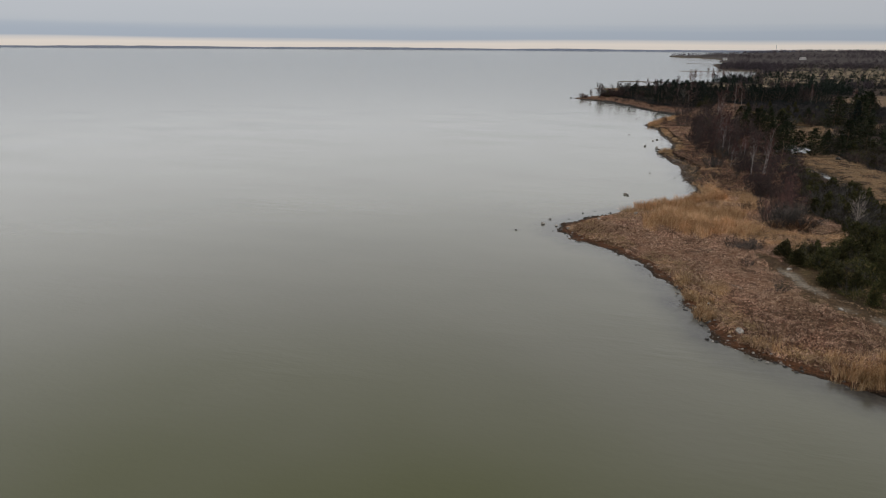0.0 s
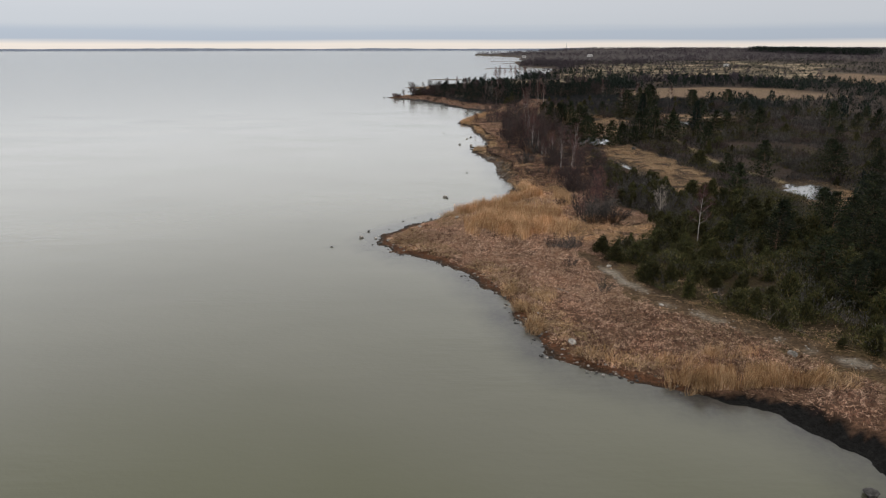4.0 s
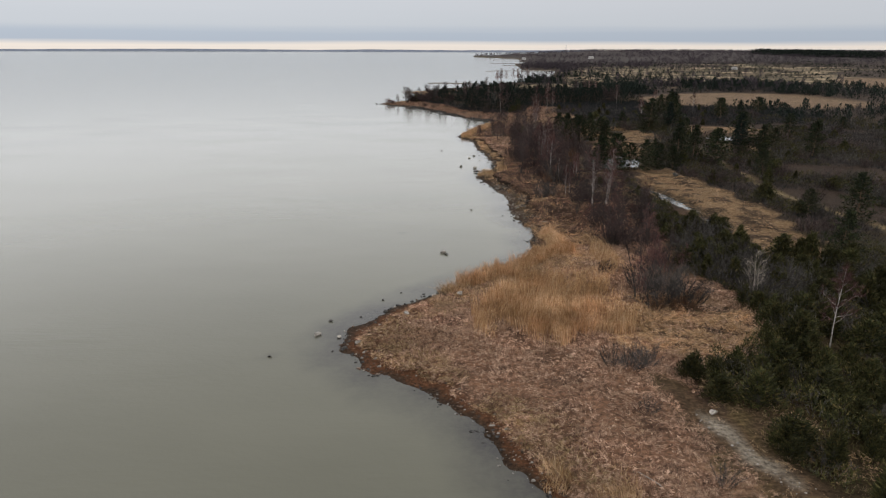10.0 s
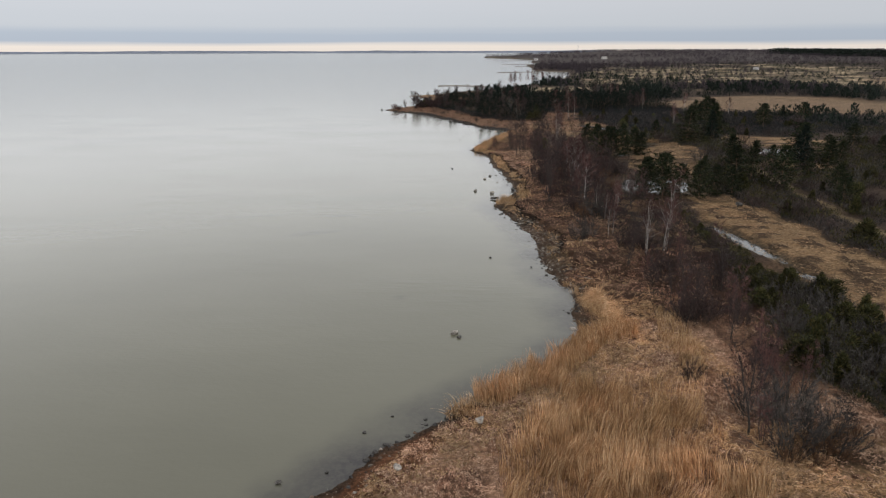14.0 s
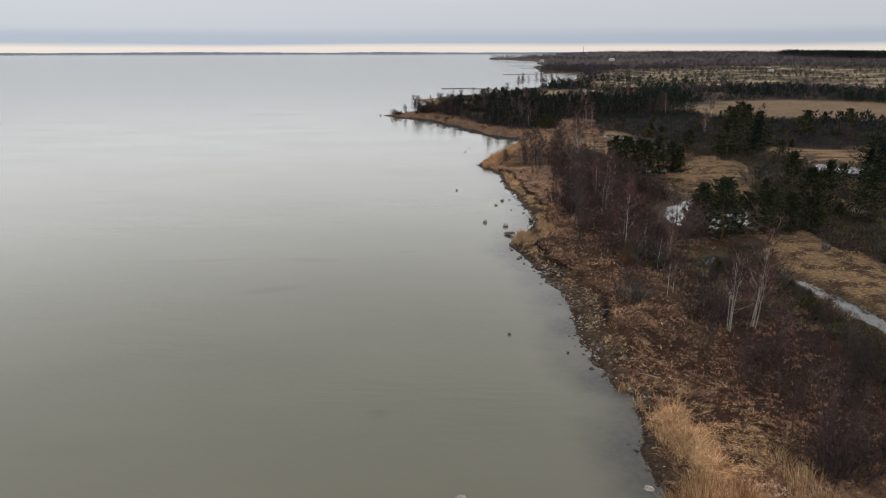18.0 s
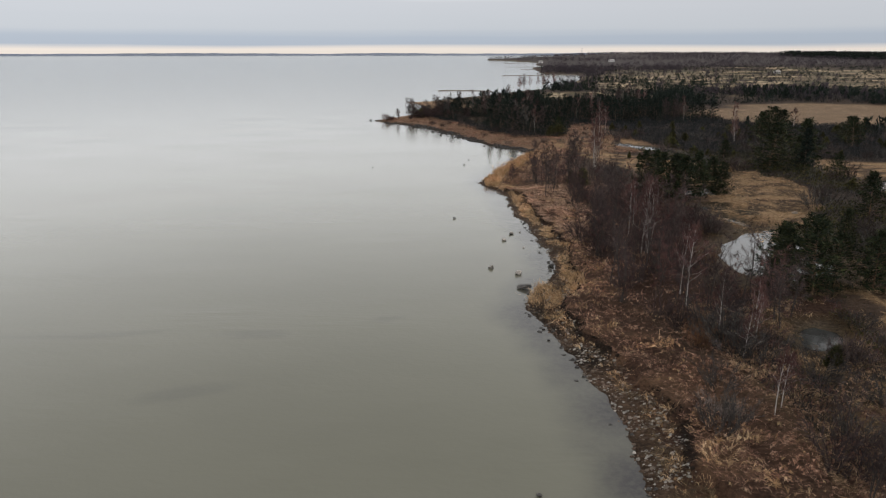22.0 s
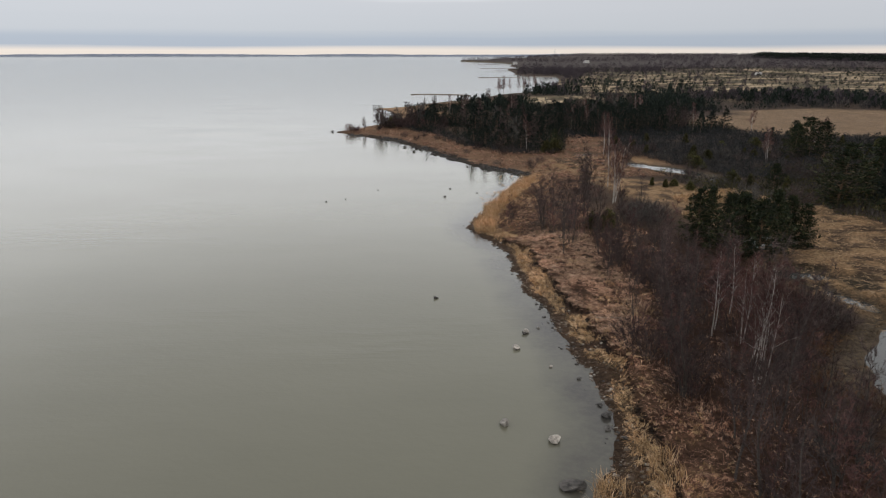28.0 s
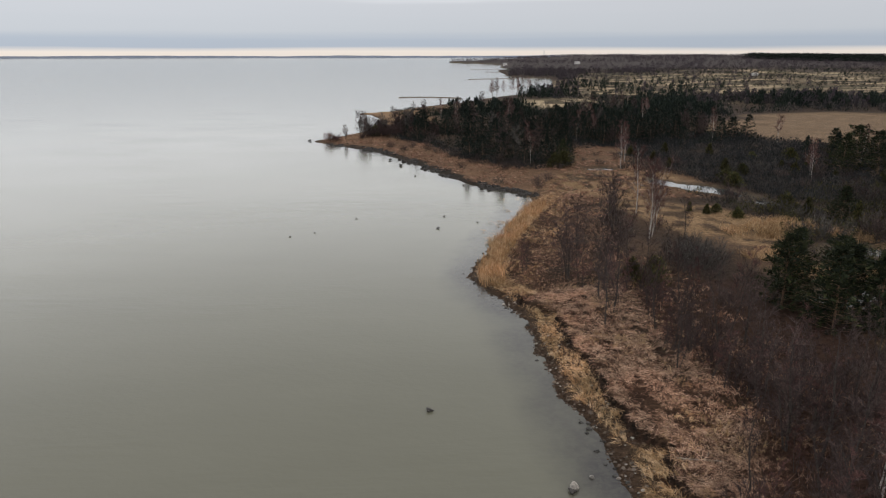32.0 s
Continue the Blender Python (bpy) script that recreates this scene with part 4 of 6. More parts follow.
wanted += [("willow_bush", 38.6, 294.5, 4.6), ("willow_bush", 41, 295.5, 4.2), ("willow_bush", 40.2, 298.5, 4.4), ("willow_bush", 43.2, 298, 3.8), ("willow_bush", 41.5, 302, 3.6), ("brown_bush", 37, 298, 3.4), ("brown_bush", 28, 300, 2.6), ("brown_bush", 33, 318, 2.6)]
wanted += [("willow_bush", 34, 197, 3.4), ("willow_bush", 37, 192, 3.8), ("willow_bush", 32, 188, 3.0), ("brown_bush", 39, 200, 3.4), ("juniper", 36.5, 199.5, 2.4), ("red_birch_sapling", 35, 187, 4.6), ("red_birch_sapling", 38.5, 189, 5.0), ("alder", 36, 210, 7), ("alder", 31.5, 211, 7.4), ("alder", 30.2, 168.5, 6.4), ("red_birch_sapling", 27.8, 171.5, 4.6), ("brown_bush", 28.8, 169.8, 2.8), ("alder", 35.4, 166.8, 6.8), ("red_birch_sapling", 33, 172.5, 5.2), ("brown_bush", 30.6, 174.5, 2.6), ("willow_bush", 36.6, 170.4, 3.0), ("red_birch_sapling", 34.5, 177.5, 5.0), ("alder", 28.6, 180.8, 5.6), ("brown_bush", 27.6, 183.6, 2.4), ("brown_bush", 41.9, 253, 4.4), ("brown_bush", 41.3, 246, 4.2), ("brown_bush", 42.6, 250, 4.6), ("brown_bush", 39.8, 249, 4.0), ("brown_bush", 44.2, 247.5, 3.8), ("rusty_bush", 38.2, 241.5, 3.4), ("headland_alder", -18.4, 456, 8.4), ("headland_alder", -16.4, 459, 8.0), ("willow_bush", 28.5, 203, 4.6), ("willow_bush", 26.5, 205, 3.6), ("brown_bush", 25, 208, 3.2), ("brown_bush", 24.2, 211, 3.0), ("willow_bush", 30, 200.5, 4.2), ("alder", 26, 210, 7.0), ("rusty_bush", 25.8, 203.5, 2.2)]
wanted += [("pale_tree", 39.6, 132.6, 6.0), ("rusty_bush", 34.5, 234, 3.4), ("rusty_bush", 37, 231, 3.2), ("rusty_bush", 27, 208.5, 2.6), ("rusty_bush", 30.5, 130, 2.2),
           ("headland_alder", -16.5, 447.5, 7.6), ("headland_alder", -14.6, 446, 6.8), ("headland_alder", -22.4, 441, 4.6), ("headland_alder", -9.5, 452, 7.6), ("headland_alder", -4, 456, 8.2), ("headland_alder", -6, 462, 8.6), ("rusty_bush", -27, 437, 3.2), ("brown_bush", -25.5, 438, 2.8),
           ("brown_bush", -5.7, 449, 4.2), ("brown_bush", -3, 446, 3.8), ("willow_bush", 1, 443, 4.2), ("brown_bush", -8.5, 451, 4.0), ("headland_alder", -1, 450, 8.4), ("pine", 118, 387.5, 8.0), ("spruce", 113.2, 393.3, 5.5), ("willow_bush", 4, 438, 3.6),
           ("willow_bush", 20.4, 358.5, 2.6), ("brown_bush", 29, 355.5, 3.0), ("willow_bush", 12, 397, 3.0), ("brown_bush", 17, 386, 2.8), ("willow_bush", 25, 377, 3.0), ("juniper", 37, 376, 4.2),
           ("juniper", 39.5, 377.5, 4.4), ("pine", 40, 381, 6.5), ("juniper", -12.3, 444.5, 4.6), ("brown_bush", 27.5, 375.5, 2.4), ("willow_bush", 8, 405, 3.2)]


def scatter(n, box, seed, gap, keep):
    """Up to n random places in a box (x0, y0, x1, y1), at least gap apart, where keep(x, y, d) is over a random value."""
    rng = np.random.default_rng(seed)
    x, y = rng.uniform(box[0], box[2], n * 6), rng.uniform(box[1], box[3], n * 6)
    d = inland(x, y)
    chosen, cells = [], {}
    good = keep(x, y, d) > rng.uniform(0, 1, len(x))
    for k in np.flatnonzero(good):
        c = (int(x[k] // gap), int(y[k] // gap))
        near = [q for i in (-1, 0, 1) for j in (-1, 0, 1) for q in cells.get((c[0] + i, c[1] + j), ())]
        if all((x[k] - a) ** 2 + (y[k] - b) ** 2 > gap * gap for a, b in near):
            cells.setdefault(c, []).append((x[k], y[k]))
            chosen.append((float(x[k]), float(y[k])))
            if len(chosen) == n:
                break
    return chosen


def clear(x, y, rim=1.12):
    """1 where no meadow, pond, field or path lies open."""
    free = np.ones(x.shape)
    for cx, cy, rx, ry, turn in MEADOWS + FIELDS:
        free *= oval(x, y, cx, cy, rx, ry, turn) > rim
    for cx, cy, rx, ry, turn, level in PONDS:
        free *= oval(x, y, cx, cy, rx, ry, turn) > 1.45
    free *= line_distance(x, y, smooth_line(TRACK)) > 2.4
    free *= line_distance(x, y, smooth_line(TRAIL)) > 1.6
    return free


def thicket(x, y, d):
    east = np.where(y < 255, 41.5, np.where(y < 300, 38, 44))
    glade = (oval(x, y, 33, 286, 4.5, 7, 35) > 1) * (oval(x, y, 31, 198, 3.5, 3, 20) > 1)
    dense = np.where(y > 255, grain(x, y, 6, 41) > 0.45, 0.35 + 0.65 * (grain(x, y, 6, 41) > 0.45)) * np.where(y < 182, 0.75, 1) * np.where((y < 213) & (y > 184), 0.3, np.where(y > 286, 0.06, 1))
    return clear(x, y) * glade * (x > thicket_edge(y) + 2.5 * (grain(x, y, 3, 40) - 0.5)) * (x < east) * (y > 143) * (y < 332) * (x < 36 + 0.25 * np.maximum(0, y - 157)) * dense


def scrub(x, y, d):
    edge = 25 + np.maximum(0, y - 112) * 0.62 + np.maximum(0, 101 - y) * 0.75
    return clear(x, y) * (x > edge) * (y < 152) * (d > 6) * (grain(x, y, 7, 42) > 0.27)


def hedge(x, y, d):
    stops = [132, 144, 157, 167, 175, 193, 212]
    middle, half = np.interp(y, stops, [43, 41.5, 43.5, 44, 42.8, 43.2, 44]), np.interp(y, stops, [4.5, 5.5, 5.8, 4.2, 2.2, 1.3, 1.0])
    return clear(x, y, 0.9) * (np.abs(x - middle) < half) * (y > 130) * (y < 212)


def mixed(x, y, d):
    return clear(x, y) * (x > 58) * (grain(x, y, 16, 43) > 0.18)


def cape(x, y, d):
    return clear(x, y) * (d > 10) * (x > -4 - 0.04 * (y - 440)) * (y > wood_edge(x)) * (oval(x, y, 52, 408, 6, 6, 0) > 1) * (0.25 + 0.75 * (grain(x, y, 11, 77) > 0.36))


def low_shrubs(x, y, d):
    return clear(x, y) * (x > 64) * (grain(x, y, 12, 44) > 0.2)


for x, y in scatter(92, (20, 142, 46, 334), 51, 2.9, thicket):
    wanted.append(("alder", x, y, pick.uniform(5.5, 9.5) * (0.7 if y < 200 else 1)))
for x, y in scatter(50, (20, 142, 46, 334), 52, 3.2, thicket):
    wanted.append(("red_birch_sapling", x, y, pick.uniform(3.5, 7)))
for x, y in scatter(60, (20, 142, 46, 334), 53, 2.6, thicket):
    wanted.append(("brown_bush", x, y, pick.uniform(2.0, 3.8)))
for x, y in scatter(180, (24, 66, 60, 150), 54, 1.8, scrub):
    wanted.append(("juniper", x, y, pick.uniform(1.0, 3.6) + 1.5 * (x > 50)))
for x, y in scatter(60, (28, 66, 80, 152), 55, 3.0, scrub):
    wanted.append(("willow_bush", x, y, pick.uniform(2.0, 3.8)))
for x, y in scatter(34, (48, 60, 110, 160), 56, 4.5, scrub):
    wanted.append(("pine", x, y, pick.uniform(4.5, 8.5)))
for x, y in scatter(40, (46, 66, 100, 122), 68, 3.2, scrub):
    wanted.append(("pine", x, y, pick.uniform(4.5, 7.5)))
for x, y in scatter(120, (35, 130, 51, 212), 57, 1.5, hedge):
    wanted.append((("willow_bush", "juniper", "willow_bush", "willow_bush", "juniper")[int(pick.integers(5))], x, y, pick.uniform(2.0, 4.0) * (0.55 if y > 166 else 1.0)))
for k, (x, y) in enumerate(scatter(220, (60, 150, 150, 380), 58, 3.0, mixed)):
    wanted.append(("willow_bush" if k % 2 else "brown_bush", x, y, pick.uniform(2.4, 5.2)))
for x, y in scatter(46, (62, 150, 185, 318), 59, 5.0, mixed):
    wanted.append(("pine", x, y, pick.uniform(5, 10)))
for x, y in scatter(80, (60, 150, 140, 400), 60, 3.6, mixed):
    wanted.append(("juniper", x, y, pick.uniform(2.2, 4.5)))
for x, y in scatter(11, (-5, 384, 118, 520), 65, 9, cape):
    wanted.append(("birch", x, y, pick.uniform(8, 11)))
for x, y in scatter(14, (18, 350, 60, 398), 66, 5, lambda x, y, d: (d > 5) * (y < wood_edge(x)) * clear(x, y, 0.4)):
    wanted.append((("willow_bush", "brown_bush")[int(pick.integers(2))], x, y, pick.uniform(1.4, 3.0)))
for x, y in scatter(125, (-14, 378, 90, 480), 61, 3.3, cape):
    wanted.append(("headland_pine", x, y, pick.uniform(4.0, 9.0)))
for x, y in scatter(60, (56, 417, 116, 475), 67, 3.4, lambda x, y, d: 1.0 * (y > wood_edge(x))):
    wanted.append(("headland_pine", x, y, pick.uniform(4.5, 9.0)))
for x, y in scatter(44, (-16, 380, 125, 560), 62, 5, cape):
    wanted.append(("headland_alder", x, y, pick.uniform(6, 9)))
for x, y in scatter(60, (-16, 378, 120, 460), 63, 3.5, cape):
    wanted.append(("brown_bush", x, y, pick.uniform(2, 4)))
for x, y in scatter(10, (-25, 370, 30, 450), 64, 6, lambda x, y, d: (d > 4) * (d < 13) * 1.0):
    wanted.append(("brown_bush", x, y, pick.uniform(1.6, 2.8)))

wx, wy = np.array([w[1] for w in wanted]), np.array([w[2] for w in wanted])
wz = ground_height(wx, wy)
for (kind, x, y, h), z in zip(wanted, wz):
    plant(kind, x, y, float(h), float(z), pick)


# ---- stuff: reeds, straw, far woods, stones ----
def stalks(name, label, places, low, high, lean, width, mat, seed, bow=(0.0, 0.0), category="reeds"):
    """Standing dry stalks: a thin stem with a bent-over head each."""
    rng = np.random.default_rng(seed)
    xy = np.array(places)
    n = len(xy)
    z = ground_height(xy[:, 0], xy[:, 1])
    foot = np.c_[xy, np.maximum(z, -0.3) - 0.05]
    h = rng.uniform(low, high, n) * (0.68 + 0.5 * grain(*xy.T, 1.7, 51))
    sway = grain(*xy.T, 2.6, 52) * 8
    off = rng.normal(scale=lean, size=(n, 2)) + np.array(bow) + 0.22 * np.c_[np.cos(sway), np.sin(sway)]
    mid = foot + np.c_[off * h[:, None] * 0.4, h * 0.6]
    tip = foot + np.c_[off * h[:, None] * 1.25, h]
    a = rng.uniform(0, math.pi, n)
    side = np.c_[np.cos(a), np.sin(a), np.zeros(n)] * width * 0.5
    v = np.stack([foot - side, foot + side, mid + side * 0.9, mid - side * 0.9, tip], 1).reshape(-1, 3)
    i = np.arange(n)[:, None] * 5
    f = np.vstack([i + (0, 1, 2), i + (0, 2, 3), i + (3, 2, 4)])
    return tagged(new(name, solid(name, v, f, mat)), label, category, kind="stuff")


def fill(n, box, seed, keep):
    rng = np.random.default_rng(seed)
    x, y = rng.uniform(box[0], box[2], n), rng.uniform(box[1], box[3], n)
    ok = keep(x, y, inland(x, y)) > rng.uniform(0, 1, n)
    return np.c_[x[ok], y[ok]]


def reed_main(x, y, d):
    bed = oval(x, y, 13.0, 130.5, 8.4, 11.0, -22) + (grain(x, y, 2.5, 48) - 0.5) * 0.5
    return ease((1.15 - bed) / 0.4) * np.clip(grain(x, y, 1.2, 46) * 1.3 - 0.05, 0, 1) * (0.35 + 0.65 * (grain(x, y, 4, 49) > 0.35))


def reed_fringe(x, y, d):
    line = smooth_line([(4.5, 140.5), (7, 142.5), (11.5, 146), (16.5, 152.5), (20, 154)])
    return (line_distance(x, y, line) < 1.9) * (y > 137) * (grain(x, y, 1.3, 47) * 0.9 + 0.2)


def reed_back(x, y, d):
    return (oval(x, y, 25.3, 150.5, 1.6, 8.5, -6) < 1) * 1.0 + (oval(x, y, 22, 143, 2.5, 7, 10) < 1) * 0.06


stalks("reed_bed", "dense bed of tall golden dry reeds", fill(80000, (4, 114, 24, 146), 71, reed_main), 1.2, 2.6, 0.10, 0.035, M_REED, 81, (0.05, 0.02))
stalks("reed_bed", "golden reeds standing along the water of the cove", fill(60000, (-3, 134, 24, 158), 72, reed_fringe), 1.2, 2.4, 0.12, 0.035, M_REED, 82, (-0.04, -0.04))
stalks("reed_bed", "pale reeds between the cove and the bushes", fill(11000, (18, 134, 30, 160), 73, reed_back), 0.8, 1.7, 0.22, 0.035, M_PALESTRAW, 83)
M_BLACKSTONE = stone_material("black_wet_stone", (0.008, 0.008, 0.008), (0.050, 0.045, 0.042))
stalks("reed_bed", "golden reeds fringing the shore below the alders", fill(30000, (6, 286, 30, 342), 74, lambda x, y, d: (line_distance(x, y, np.array([(10.6, 292), (12, 302), (15.5, 312), (20, 323), (25, 336)])) < 1.7) * (d > -0.5) * (grain(x, y, 1.4, 53) > 0.35)), 0.9, 1.9, 0.14, 0.05, M_REED, 84, (-0.05, -0.04))
stalks("reed_bed", "tall golden reeds above the black bank", fill(16000, (20, 69, 38, 78), 75, lambda x, y, d: (oval(x, y, 28.5, 73.6, 7.5, 1.8, -4) < 1) * (d > 0.6) * (grain(x, y, 1.6, 45) > 0.3)), 1.1, 2.2, 0.14, 0.035, M_REED, 85, (-0.06, -0.08))
TUFTS = [(8.9, 98, 1.2, 1.8), (12.3, 95.8, 1.4, 1.6), (29, 79, 4, 1.4), (23, 77.6, 3, 1.3), (64, 316, 6, 5), (57, 312, 6, 4.5), (71, 309, 4, 4), (9.6, 93.2, 1.3, 1.8), (11.0, 91.0, 1.5, 1.6), (10.6, 87, 1.2, 2.0), (24, 73.5, 4, 1.7), (30, 74, 4.0, 2.0), (36, 73, 3, 2), (18.5, 163, 1.8, 4), (18.5, 157, 1.6, 3), (16.8, 168.5, 1.3, 2.2),
         (12.5, 221, 2.2, 4), (17, 226, 1.5, 4), (10.8, 296, 1.8, 6), (14, 310, 2.0, 6), (18.5, 322, 2.2, 5), (28, 46.5, 2.6, 2.2), (56, 291, 6, 4), (52, 299, 5, 3), (21, 334, 2.5, 5), (2, 138, 2.2, 2.0), (13.2, 96, 1.5, 2.5), (16, 79.5, 2.5, 1.5)]
for k, (cx, cy, rx, ry) in enumerate(TUFTS):
    spots = fill(int(420 * rx * ry) + 200, (cx - rx, cy - ry, cx + rx, cy + ry), 300 + k, lambda x, y, d: ease((1.2 - oval(x, y, cx, cy, rx, ry, 0)) / 0.6) * (d > -0.7) * np.clip(1.4 * grain(x, y, 1.0, 50) - 0.2, 0, 1) * 0.7)
    stalks("reed_tuft", "tuft of pale golden dry reeds at the water's edge", spots, 0.5, 1.5, 0.42, 0.035, M_PALESTRAW, 400 + k, (-0.14, -0.10))


def laid(name, label, places, mat, seed, length=(0.25, 0.7), width=0.026, lift=0.6, sheaf=8, swirl=2.2):
    """Matted straw: sheaves of curling blades, combed by wind and water into swirls."""
    rng = np.random.default_rng(seed)
    m = len(places)
    turn = np.repeat(grain(*places.T, swirl, 61) * 8 + rng.normal(scale=0.9, size=m), sheaf)
    big = np.repeat(rng.uniform(0.5, 1.3, m), sheaf)
    high = np.repeat(np.clip(1.7 * grain(*places.T, 0.9, 60) - 0.35 + rng.normal(scale=0.15, size=m), 0.05, 1.2), sheaf)
    xy = np.repeat(places, sheaf, 0) + rng.normal(scale=0.17, size=(m * sheaf, 2))
    n = len(xy)
    a = turn + rng.normal(scale=0.6, size=n)
    c = a + np.repeat(rng.normal(scale=0.8, size=m), sheaf) + rng.normal(scale=0.5, size=n)
    r = rng.uniform(*length, n) * big
    up = rng.uniform(-0.05, lift, n) * high * r
    foot = np.c_[xy, ground_height(*xy.T) + rng.uniform(-0.03, 0.05, n) + high * 0.26]
    mid = foot + np.c_[np.cos(a) * r * 0.55, np.sin(a) * r * 0.55, up * 0.8]
    tip = mid + np.c_[np.cos(c) * r * 0.5, np.sin(c) * r * 0.5, up * 0.1 - 0.08 * r]
    side = np.c_[-np.sin(a), np.cos(a), rng.normal(scale=0.5, size=n)] * width * 0.5
    v = np.stack([foot, mid - side, mid + side, tip], 1).reshape(-1, 3)
    i = np.arange(n)[:, None] * 4
    f = np.vstack([i + (0, 1, 2), i + (1, 3, 2)])
    return tagged(new(name, solid(name, v, f, mat)), label, "dry grass", kind="stuff")


def tussocks(name, label, places, mat, seed, height=(0.16, 0.42), spread=0.9, blades=14, width=0.020, comb=0.35):
    """Tufts of dry grass: blades that fan out from one foot and droop, leaning with the wind."""
    rng = np.random.default_rng(seed)
    m = len(places)
    h = rng.uniform(*height, m) * (0.6 + 0.8 * grain(*places.T, 3.0, 55))
    turn = grain(*places.T, 6.0, 61) * 9
    foot = np.c_[places, ground_height(*places.T) - 0.04]
    a = rng.uniform(0, 2 * math.pi, (m, blades))
    r = (h * spread)[:, None] * rng.uniform(0.3, 1.0, (m, blades))
    gx, gy = np.cos(a) * r + (comb * h * np.cos(turn))[:, None], np.sin(a) * r + (comb * h * np.sin(turn))[:, None]
    up = h[:, None] * rng.uniform(0.55, 1.0, (m, blades))
    mid = foot[:, None] + np.stack([gx * 0.45, gy * 0.45, up * 0.85], -1)
    tip = foot[:, None] + np.stack([gx * 1.15, gy * 1.15, up * rng.uniform(0.45, 1.05, (m, blades))], -1)
    side = np.stack([-np.sin(a), np.cos(a), 0 * a], -1) * width * 0.5
    v = np.concatenate([foot[:, None], np.stack([mid - side, mid + side, tip], 2).reshape(m, blades * 3, 3)], 1).reshape(-1, 3)
    k = 1 + 3 * np.arange(blades)
    one = np.vstack([np.c_[0 * k, k, k + 1], np.c_[k, k + 2, k + 1]])
    f = (one[None] + (np.arange(m) * (1 + 3 * blades))[:, None, None]).reshape(-1, 3)
    return tagged(new(name, solid(name, v, f, mat)), label, "dry grass", kind="stuff")


def point_straw(x, y, d):
    edge = 24 + np.maximum(0, y - 112) * 0.5 + np.maximum(0, 100 - y) * 0.6 + 8 * ease((y - 113) / 5) * ease((146 - y) / 8)
    return (d > 1.3) * (x < edge) * (0.6 + 0.4 * grain(x, y, 3, 62)) * (1 - 0.6 * (oval(x, y, 27, 126, 8, 9, 25) < 1)) * (line_distance(x, y, smooth_line(TRACK)) > 0.5 + 1.6 * grain(x, y, 2.0, 36)) * ((y < 140) | (x < thicket_edge(y) + 1)) * ((d > np.interp(y, [50, 62, 69, 73], [2.7, 2.3, 1.5, 1.0])) | (x < 22))


def shore_straw(x, y, d):
    off = scarp(x, y)
    behind = np.where(bluff(y) > 0.5, (off > 0.35), d > 1.2)
    return behind * (x < thicket_edge(y) + 2.5) * (d > 0.8) * (0.25 + 0.75 * grain(x, y, 2.0, 63))


def foreshore(x, y, d):
    """Between the waterline and the eroded bank: loose patches over mud and stones."""
    return (bluff(y) > 0.5) * (scarp(x, y) < -0.3) * (d > 1.1) * (grain(x, y, 1.8, 68) > 0.52)


laid("straw", "flattened pinkish-brown dry grass on the point", fill(40000, (-11, 66, 40, 156), 91, lambda x, y, d: point_straw(x, y, d) * (1 - 0.45 * ease((97 - y) / 10))), M_STRAW, 92)
tussocks("tussock", "pinkish-tan tufts of dry grass over the point", fill(36000, (-11, 66, 40, 156), 291, lambda x, y, d: point_straw(x, y, d) * (grain(x, y, 1.6, 56) > 0.3) * (1 - 0.6 * ease((97 - y) / 10))), M_STRAW, 292)
laid("straw", "dry tan grass between the junipers and the track", fill(9000, (24, 62, 62, 122), 189, lambda x, y, d: (x > 22) * (line_distance(x, y, smooth_line(TRACK)) > 0.9) * (line_distance(x, y, smooth_line(TRACK)) < 8) * (d > 5) * (grain(x, y, 2.0, 94) > 0.35)), M_MEADOW, 190, (0.25, 0.6), 0.034, 0.6, 7)
laid("straw", "tan and brown tussocks by the pool", fill(5000, (27, 180, 47, 216), 187, lambda x, y, d: clear(x, y, 0.9) * (x > thicket_edge(y) - 1) * (grain(x, y, 2.2, 95) > 0.4)), M_MEADOW, 188, (0.25, 0.6), 0.036, 0.8, 7)
laid("straw", "golden fallen reeds and dry grass behind the reed bed", fill(16000, (2, 114, 42, 164), 191, lambda x, y, d: (d > 0.5) * ((oval(x, y, 27, 126, 8, 9, 25) < 1.1) | (oval(x, y, 18, 144, 7, 12, -35) < 1.1) | (oval(x, y, 22, 160, 4, 6, 0) < 1)) * (grain(x, y, 2.2, 69) > 0.3)),
     M_REED, 192, (0.35, 1.0), 0.034, 0.7, 8, 3.5)
laid("straw", "flattened red-brown litter and dry grass along the shore", fill(32000, (8, 156, 36, 345), 93, shore_straw), M_LITTER, 94)
tussocks("tussock", "red-brown and tan tufts of dry grass along the shore", fill(36000, (8, 156, 40, 345), 293, lambda x, y, d: shore_straw(x, y, d) * (grain(x, y, 1.8, 57) > 0.35)), M_LITTER, 294)
tussocks("tussock", "red-brown tufts between the trees of the thicket", fill(26000, (22, 145, 44, 300), 303, lambda x, y, d: clear(x, y) * (x > thicket_edge(y)) * (x < thicket_edge(y) + 11) * (grain(x, y, 2.4, 83) > 0.42) * 0.6), M_LITTER, 304, (0.2, 0.5))
tussocks("tussock", "golden-tan tufts among the flattened grass of the shore", fill(30000, (8, 156, 40, 345), 295, lambda x, y, d: shore_straw(x, y, d) * (grain(x, y, 2.6, 58) > 0.5) * np.where(y < 212, 0.3, 0.55)), M_TUSSOCK, 296, (0.2, 0.45))


